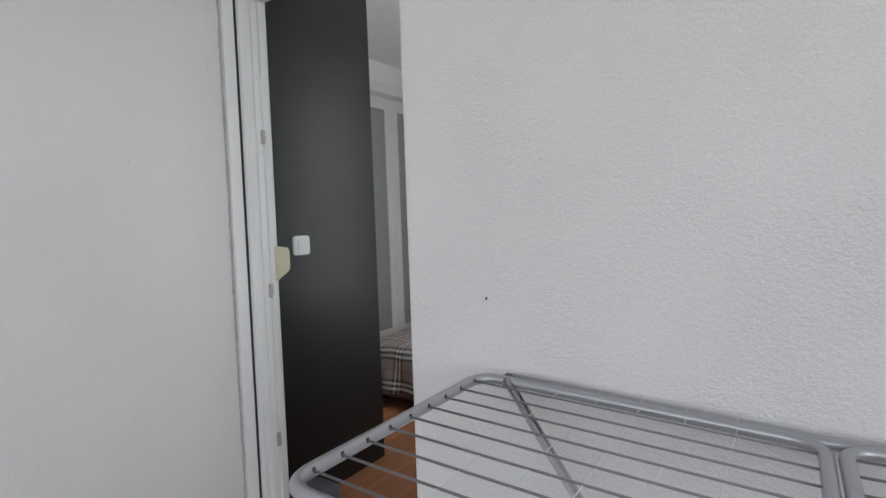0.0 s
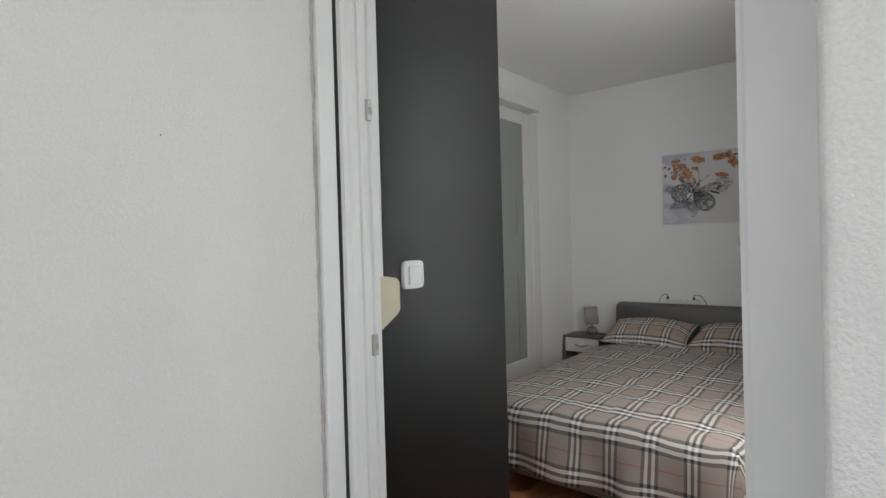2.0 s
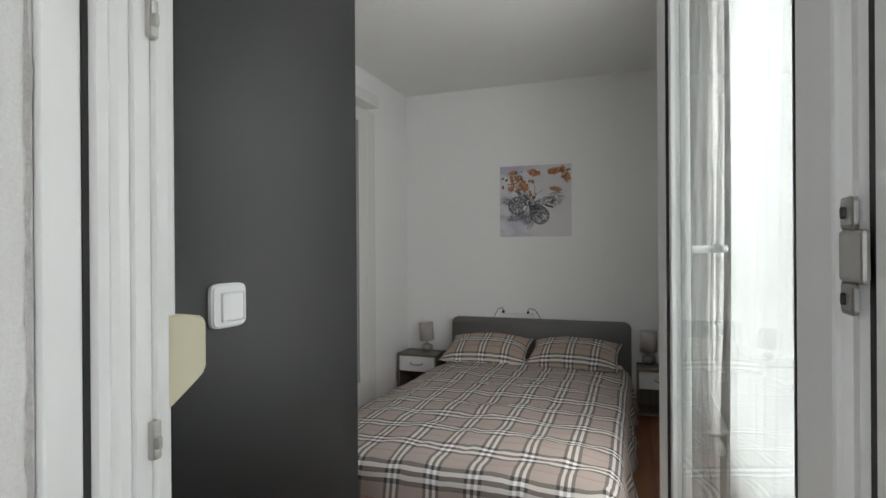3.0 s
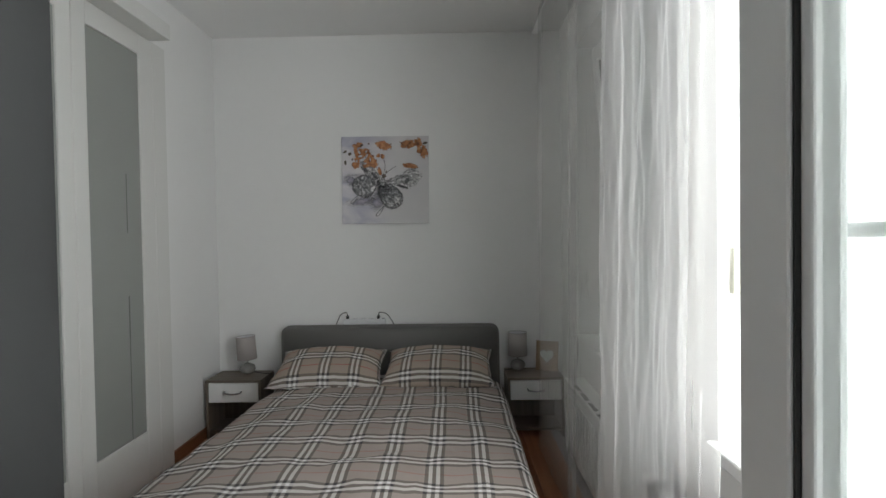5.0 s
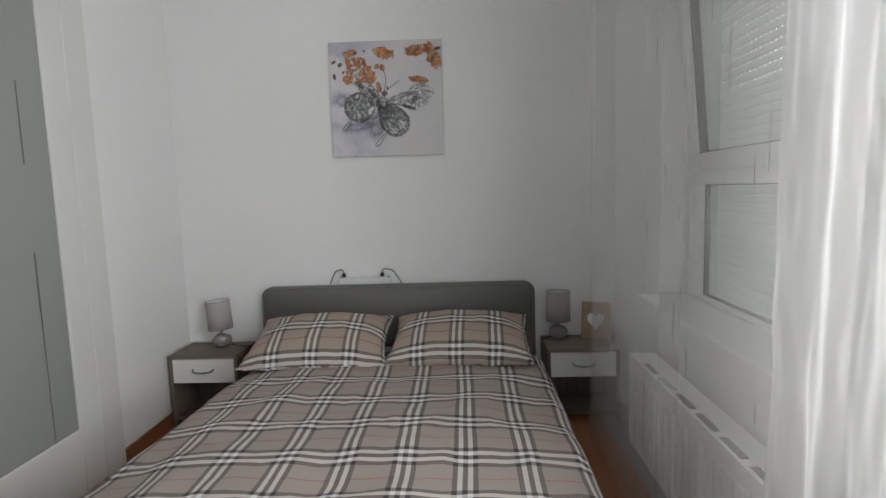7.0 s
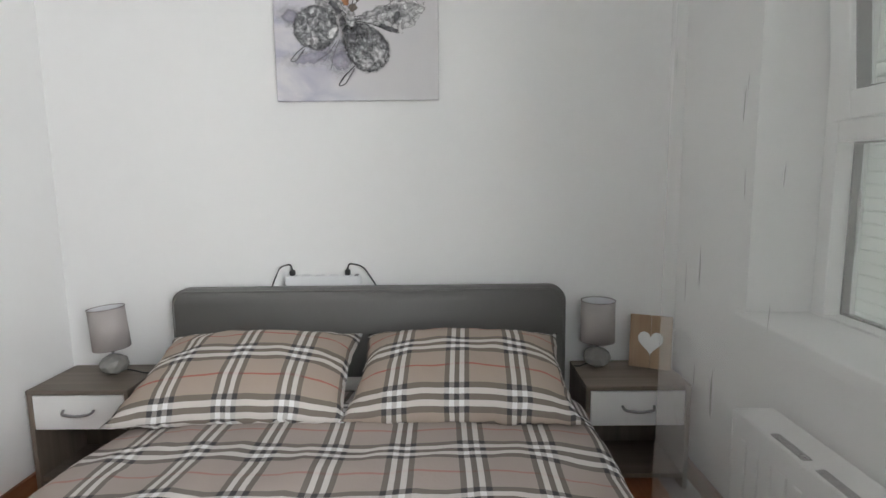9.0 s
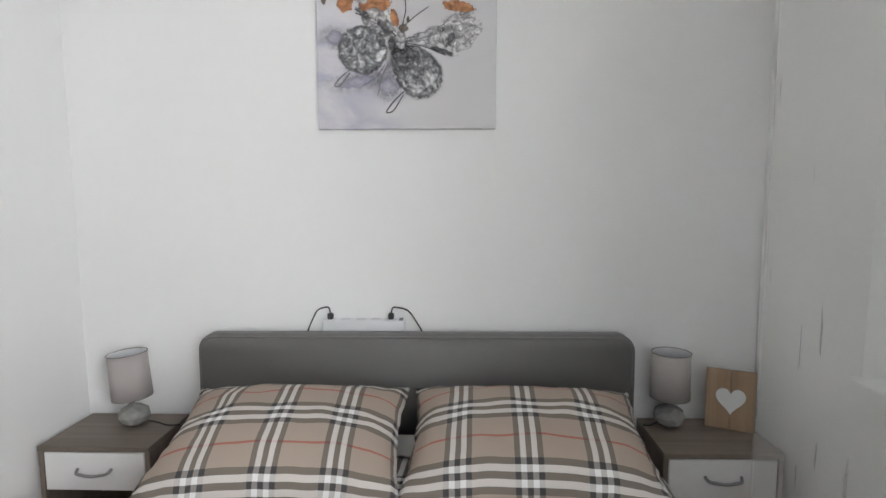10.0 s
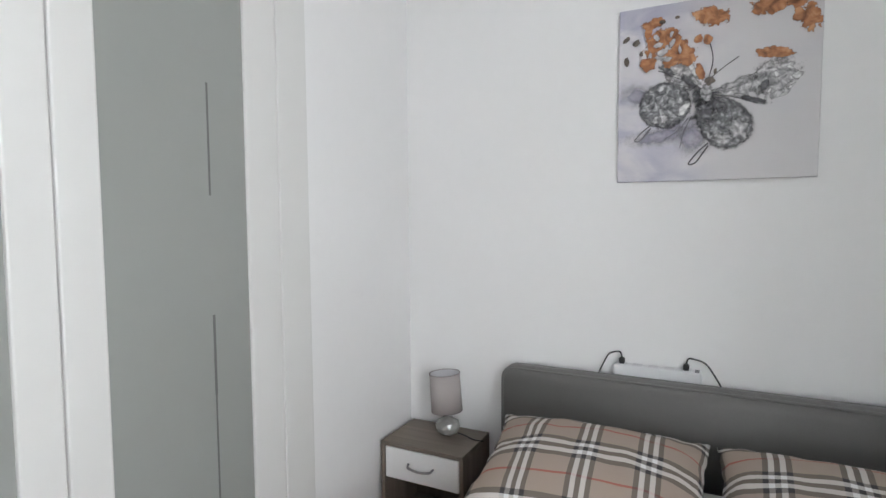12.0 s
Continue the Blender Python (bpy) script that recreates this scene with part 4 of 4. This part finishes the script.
def brush(name, dark, mid, light, scale, soft=0.15, jag=0.4, rim=0.0, stretch=(1, 1, 1), relief=0.8):
    """Thick paint laid with brush and knife on a patch whose UV is its unit disc: flecked colour, ragged edge, darker rim."""
    mat = material(name, mid, 0.6, bump=relief, bscale=75)
    nt = mat.node_tree
    bsdf = nt.nodes["Principled BSDF"]
    tc, mp, n, n2, ramp, far, add, cut, ring, mixc = (nt.nodes.new("ShaderNode" + k) for k in ("TexCoord", "Mapping", "TexNoise", "TexNoise", "ValToRGB", "VectorMath", "Math", "MapRange", "MapRange", "Mix"))
    mp.inputs["Scale"].default_value = stretch
    n.inputs["Scale"].default_value, n.inputs["Detail"].default_value, n.inputs["Distortion"].default_value = scale, 7, 0.7
    n2.inputs["Scale"].default_value, n2.inputs["Detail"].default_value, n2.inputs["Roughness"].default_value = 46, 7, 0.62
    els = ramp.color_ramp.elements
    els[0].position, els[0].color = 0.34, (*dark, 1)
    els[1].position, els[1].color = 0.70, (*light, 1)
    els.new(0.52).color = (*mid, 1)
    far.operation = "LENGTH"
    add.operation = "MULTIPLY_ADD"
    add.inputs[1].default_value = jag
    cut.inputs[1].default_value, cut.inputs[2].default_value = 1.0 + jag / 2, 1.0 + jag / 2 - soft
    cut.interpolation_type = ring.interpolation_type = "SMOOTHSTEP"
    ring.inputs[1].default_value, ring.inputs[2].default_value, ring.inputs[4].default_value = 0.72, 1.0, rim
    mixc.data_type = "RGBA"
    mixc.inputs[7].default_value = (0.03, 0.03, 0.034, 1)
    for x, y in ((tc.outputs["Object"], mp.inputs[0]), (mp.outputs[0], n.inputs["Vector"]), (tc.outputs["Object"], n2.inputs["Vector"]), (tc.outputs["UV"], far.inputs[0]),
                 (n.outputs[0], ramp.inputs[0]), (n2.outputs[0], add.inputs[0]), (far.outputs["Value"], add.inputs[2]), (add.outputs[0], cut.inputs[0]), (far.outputs["Value"], ring.inputs[0]),
                 (ring.outputs[0], mixc.inputs[0]), (ramp.outputs[0], mixc.inputs[6]), (mixc.outputs[2], bsdf.inputs["Base Color"]), (cut.outputs[0], bsdf.inputs["Alpha"])):
        nt.links.new(x, y)
    return mat


ORANGE = brush("copper_orange_paint", (0.20, 0.080, 0.035), (0.46, 0.20, 0.085), (0.60, 0.33, 0.17), 34, 0.14, 1.9)
GREYP = brush("grey_impasto_paint", (0.05, 0.052, 0.057), (0.23, 0.23, 0.24), (0.66, 0.66, 0.67), 58, 0.16, 0.32, 0.85, relief=1.0)
DUSK = brush("dark_grey_brushed_paint", (0.035, 0.035, 0.04), (0.12, 0.12, 0.13), (0.34, 0.34, 0.35), 45, 0.75, 1.6)
PALEP = brush("pale_grey_impasto_paint", (0.14, 0.14, 0.145), (0.44, 0.43, 0.44), (0.82, 0.81, 0.82), 55, 0.45, 1.5, relief=1.0)
WHITEP = brush("white_impasto_paint", (0.42, 0.42, 0.42), (0.72, 0.72, 0.72), (0.90, 0.90, 0.90), 60, 0.5, 2.2)
WASH = brush("lilac_grey_wash", (0.36, 0.345, 0.43), (0.43, 0.415, 0.49), (0.52, 0.50, 0.56), 6, 1.3, 1.0, relief=0.2)
BARE = brush("pale_ground_daub", (0.36, 0.36, 0.37), (0.52, 0.52, 0.54), (0.66, 0.66, 0.67), 40, 0.4, 2.4)
FLECK = brush("brown_grey_fleck_paint", (0.09, 0.075, 0.06), (0.15, 0.12, 0.10), (0.24, 0.18, 0.14), 40, 0.18, 1.6)
INK = material("charcoal_paint", (0.085, 0.08, 0.088), 0.7, grain=0.3, scale=50)
painting = thing("painting", "square canvas painting of a grey butterfly with copper-orange patches", "painting")
PW = 0.60
box("canvas", 0, PW, 0, 0.018, 0, PW, CANVAS, painting, 0.002)


def blob(name, u, v, ru, rv, rot, mat, lift, taper=0.0, n=28, label=""):
    """A patch of paint: an ellipse, or an egg where taper widens its far end."""
    bm = bmesh.new()
    lay = bm.loops.layers.uv.new("UVMap")
    c, s = math.cos(radians(rot)), math.sin(radians(rot))
    disc = [(math.cos(2 * math.pi * k / n), math.sin(2 * math.pi * k / n)) for k in range(n)]

    def place(p, q, y):
        x, z = 1.25 * ru * p, 1.25 * rv * q * (1 + taper * p)
        return bm.verts.new(((u + x * c - z * s) * PW, y, (v + x * s + z * c) * PW))

    mid = place(0, 0, -0.0005)
    ring = [place(p, q, 0) for p, q in disc]
    for i in range(n):
        f = bm.faces.new((mid, ring[i], ring[(i + 1) % n]))
        for loop_corner, at in zip(f.loops, ((0, 0), disc[i], disc[(i + 1) % n])):
            loop_corner[lay].uv = (at[0] * 1.25, at[1] * 1.25)
    bmesh.ops.recalc_face_normals(bm, faces=bm.faces[:])
    ob = part(name, bm, mat, painting, label)
    ob.location = (0, -0.0006 - lift, 0)
    return ob


def stroke(name, pts, r, mat, lift=0.0012):
    return tube(name, arc_path([(u * PW, -lift, v * PW) for u, v in pts], 0.05), r, mat, painting, 6)


blob("wash", 0.24, 0.26, 0.26, 0.075, 8, WASH, 0.0001)
blob("wash", 0.10, 0.50, 0.12, 0.09, -20, WASH, 0.0002)
blob("wash", 0.40, 0.24, 0.12, 0.13, 20, WASH, 0.0003)
blob("hind_wing", 0.257, 0.432, 0.146, 0.142, 10, GREYP, 0.0012, label="mottled grey wing with a dark rim")
blob("hind_wing", 0.550, 0.325, 0.178, 0.128, -50, GREYP, 0.0010, 0.25, label="mottled grey wing with a dark rim")
blob("wing_shade", 0.470, 0.375, 0.105, 0.050, -80, DUSK, 0.0014)
blob("wing_shade", 0.520, 0.415, 0.085, 0.045, -35, DUSK, 0.0015)
blob("wing_gleam", 0.630, 0.270, 0.075, 0.055, -60, PALEP, 0.0016)
blob("wing_gleam", 0.560, 0.220, 0.060, 0.035, -20, PALEP, 0.0017)
blob("wing_gleam", 0.355, 0.400, 0.055, 0.022, 50, WHITEP, 0.0016)
blob("wing_gleam", 0.235, 0.355, 0.055, 0.030, 10, PALEP, 0.0017)
blob("fore_wing", 0.640, 0.500, 0.165, 0.055, 10, PALEP, 0.0018, 0.35, label="pale grey wing")
blob("fore_wing", 0.790, 0.530, 0.135, 0.105, 28, PALEP, 0.0020, label="pale grey wing tip")
blob("wing_shade", 0.750, 0.495, 0.060, 0.030, 60, DUSK, 0.0021)
blob("wing_shade", 0.690, 0.425, 0.110, 0.018, -18, DUSK, 0.0021)
blob("fore_wing", 0.330, 0.605, 0.150, 0.070, -42, PALEP, 0.0018, 0.1, label="grey streaked wing")
blob("wing_shade", 0.265, 0.625, 0.075, 0.022, -38, DUSK, 0.0020)
blob("wing_shade", 0.375, 0.555, 0.085, 0.026, -52, DUSK, 0.0020)
blob("wing_gleam", 0.400, 0.620, 0.100, 0.020, -63, WHITEP, 0.0022)
blob("wing_root", 0.420, 0.465, 0.045, 0.028, 70, DUSK, 0.0022)
blob("body", 0.470, 0.480, 0.060, 0.036, 85, PALEP, 0.0024)
blob("head", 0.486, 0.545, 0.026, 0.026, 0, FLECK, 0.0028)
blob("head", 0.512, 0.592, 0.010, 0.018, 0, FLECK, 0.0028)
for k, (u, v, ru, rv, rot) in enumerate(((0.19, 0.90, 0.055, 0.028, 10), (0.165, 0.86, 0.02, 0.05, -10), (0.245, 0.81, 0.075, 0.05, 0), (0.30, 0.745, 0.075, 0.06, -35), (0.20, 0.755, 0.05, 0.045, 30), (0.36, 0.70, 0.05, 0.06, 10),
                                         (0.165, 0.675, 0.04, 0.038, 0), (0.29, 0.68, 0.05, 0.03, 20), (0.485, 0.895, 0.085, 0.045, -12), (0.765, 0.905, 0.082, 0.045, 5), (0.88, 0.92, 0.042, 0.048, 20), (0.945, 0.815, 0.045, 0.062, 10),
                                         (0.895, 0.835, 0.028, 0.032, 0), (0.785, 0.660, 0.080, 0.026, -6), (0.435, 0.600, 0.022, 0.045, 12), (0.425, 0.780, 0.022, 0.020, 0), (0.472, 0.770, 0.026, 0.026, 30))):
    blob("petal", u, v, ru * 1.14, rv * 1.14, rot, ORANGE, 0.0030 + 0.0001 * k, label="copper-orange patch")
for k, (u, v, ru, rv, rot) in enumerate(((0.04, 0.825, 0.024, 0.014, 35), (0.095, 0.80, 0.026, 0.018, 40), (0.045, 0.70, 0.015, 0.028, 10), (0.125, 0.735, 0.010, 0.014, 0), (0.315, 0.915, 0.014, 0.010, 0), (0.235, 0.90, 0.02, 0.012, 0), (0.96, 0.915, 0.030, 0.016, 10))):
    blob("fleck", u, v, ru, rv, rot, FLECK, 0.0048 + 0.0001 * k)
for k, (u, v, ru, rv, rot) in enumerate(((0.245, 0.735, 0.050, 0.024, 30), (0.205, 0.815, 0.016, 0.026, 20), (0.285, 0.825, 0.012, 0.022, -20), (0.265, 0.69, 0.030, 0.016, 0), (0.175, 0.72, 0.012, 0.02, 0), (0.215, 0.775, 0.024, 0.018, 0), (0.290, 0.775, 0.030, 0.014, 60), (0.225, 0.700, 0.026, 0.012, -20), (0.33, 0.735, 0.010, 0.026, 10))):
    blob("pale_daub", u, v, ru, rv, rot, BARE, 0.0056 + 0.0001 * k)
for k, (u, v, ru, rv, rot) in enumerate(((0.895, 0.530, 0.026, 0.018, 20), (0.865, 0.570, 0.030, 0.010, -25), (0.875, 0.480, 0.024, 0.010, 40), (0.835, 0.435, 0.028, 0.009, 20), (0.80, 0.545, 0.012, 0.022, 15), (0.77, 0.46, 0.010, 0.020, -30))):
    blob("highlight_daub", u, v, ru, rv, rot, WHITEP, 0.0024 + 0.0001 * k)
stroke("antenna", [(0.480, 0.56), (0.505, 0.66), (0.480, 0.76)], 0.0018, INK)
stroke("antenna", [(0.490, 0.56), (0.55, 0.61), (0.625, 0.66)], 0.0016, INK)
stroke("tail", [(0.185, 0.325), (0.13, 0.285), (0.09, 0.235), (0.125, 0.235), (0.185, 0.310)], 0.0017, INK)
stroke("tail", [(0.485, 0.205), (0.42, 0.145), (0.38, 0.085), (0.425, 0.095), (0.485, 0.190)], 0.0022, INK)
stroke("stem", [(0.40, 0.36), (0.36, 0.28), (0.34, 0.185)], 0.0013, INK)
stroke("stem", [(0.38, 0.35), (0.33, 0.28), (0.26, 0.24)], 0.0013, INK)
for k in range(5):
    a = radians(122 + 9 * k)
    stroke("brush_line", [(0.44 + 0.02 * math.cos(a), 0.50 + 0.03 * math.sin(a)), (0.43 + 0.12 * math.cos(a), 0.50 + 0.11 * math.sin(a)), (0.42 + 0.18 * math.cos(a + 0.08), 0.50 + 0.17 * math.sin(a + 0.08))], 0.0006 + 0.0003 * (k % 3), INK, 0.0022)
for k in range(4):
    a = radians(-5 + 9 * k)
    stroke("brush_line", [(0.49, 0.475), (0.49 + 0.12 * math.cos(a), 0.475 + 0.09 * math.sin(a)), (0.49 + 0.19 * math.cos(a + 0.06), 0.475 + 0.15 * math.sin(a + 0.06))], 0.0005 + 0.0003 * (k % 3), INK, 0.0022)
stroke("vein", [(0.49, 0.47), (0.60, 0.45), (0.72, 0.40)], 0.0016, INK)
stroke("vein", [(0.49, 0.49), (0.62, 0.52), (0.74, 0.58)], 0.0014, INK)
stroke("vein", [(0.45, 0.50), (0.36, 0.58), (0.22, 0.63)], 0.0020, INK)
painting.matrix_world = Matrix.Translation((-1.600, 5.650, 1.396)) @ pose(0, 0, 0, 0, 0.35, 0)

# ---- drying rack on the loggia ----
rack = thing("drying_rack", "silver folding clothes drying rack with thin wires on the loggia", "drying rack")
RZ0 = 0.962
X0, X1, Y0, Y1 = 0.075, 0.66, 0.72, 1.245
RZ1 = RZ0 - 0.028
loop = arc_path([(X0, (Y0 + Y1) / 2, RZ0), (X0, Y1, RZ0), (X1, Y1, RZ1), (X1, Y0, RZ1), (X0, Y0, RZ0), (X0, (Y0 + Y1) / 2, RZ0)], 0.05, 6)
tube("wing_frame", loop[:-1], 0.0105, TUBE, rack, 12, True)
for k in range(9):
    y = Y0 + 0.045 + k * (Y1 - Y0 - 0.09) / 8
    tube("wire", [(X0, y, RZ0 + 0.003), (X1, y, RZ1 + 0.003)], 0.0020, WIRE, rack, 6)
for k in range(9):
    y = Y0 + 0.045 + k * (Y1 - Y0 - 0.09) / 8
    box("wire_hole", X0 + 0.0080, X0 + 0.0112, y - 0.0028, y + 0.0028, RZ0 - 0.001, RZ0 + 0.0075, DARKPLASTIC, rack, 0.001)
for k in range(5):
    x = X0 + 0.17 + k * 0.075
    z = RZ0 + (RZ1 - RZ0) * (x - X0) / (X1 - X0)
    tube("cross_wire", [(x, Y0, z + 0.004), (x, Y1 - 0.004, z + 0.0005), (x, Y1, z + 0.0120), (x, Y1 + 0.018, z + 0.0115), (x, Y1 + 0.031, z - 0.002)], 0.0008, CLEARWIRE, rack, 6)
loop = arc_path([(1.0, Y0, RZ1), (X1 + 0.024, Y0, RZ1), (X1 + 0.024, Y1, RZ1), (1.85, Y1, RZ1), (1.85, Y0, RZ1), (1.0, Y0, RZ1)], 0.05, 6)
tube("main_frame", loop[:-1], 0.0105, TUBE, rack, 12, True)
for k in range(9):
    y = Y0 + 0.045 + k * (Y1 - Y0 - 0.09) / 8
    tube("wire", [(X1 + 0.024, y, RZ1 + 0.003), (1.85, y, RZ1 + 0.003)], 0.0020, WIRE, rack, 6)
tube("rear_bar", [(X0 + 0.065, Y1 + 0.018, RZ0 - 0.002), (X1, Y1 + 0.018, RZ1 - 0.002), (1.85, Y1 + 0.018, RZ1 - 0.004)], 0.011, TUBE, rack, 12)
cap = box("end_cap", X0 + 0.044, X0 + 0.070, Y1 + 0.003, Y1 + 0.028, RZ0 - 0.020, RZ0 + 0.006, DARKPLASTIC, rack, 0.004, "dark plastic joint")
tube("leg", [(X0 + 0.060, Y1 - 0.004, RZ0 + 0.002), (1.09, 0.85, -0.018)], 0.0095, CHROMETUBE, rack, 12, label="bright chromed folding leg")
tube("leg", [(1.75, Y1 - 0.002, RZ1 - 0.006), (1.75, Y1 - 0.50, -0.018)], 0.0095, TUBE, rack, 12)
tube("leg", [(X1 + 0.2, Y0, RZ1 - 0.006), (X1 + 0.2, Y1 - 0.03, -0.018)], 0.0095, TUBE, rack, 12)
box("corner_clip", X0 + 0.01, X0 + 0.055, Y0 + 0.006, Y0 + 0.05, RZ0 - 0.03, RZ0 - 0.004, DARKPLASTIC, rack, 0.006, "black folding clip")

# ---- laminate floor, plank by plank ----
floor_ob = bpy.data.objects["floor"]
bm = cuboid(bmesh.new(), 0, 0.188, 0, 1.196, -0.012, 0.0, 0.0012, 1)
plank_mesh = bpy.data.meshes.new("plank")
bm.to_mesh(plank_mesh)
bm.free()
plank_mesh.materials.append(LAMINATE)
col, x = 0, LEFT + 0.002
while x < RIGHT - 0.19:
    y = 1.762 - (col * 0.41) % 1.2
    while y < HEAD:
        if y >= 1.75 and y + 1.196 < HEAD:
            ob = new("plank", plank_mesh)
        else:
            y0, y1 = max(y, 1.762), min(y + 1.196, HEAD - 0.017)
            if y1 - y0 > 0.02:
                ob = part("plank", cuboid(bmesh.new(), 0, 0.188, y0 - y, y1 - y, -0.012, 0.0, 0.0012, 1), LAMINATE)
            else:
                y += 1.1975
                continue
        ob.location = (x, y, 0)
        ob.parent = floor_ob
        y += 1.1975
    x += 0.1895
    col += 1
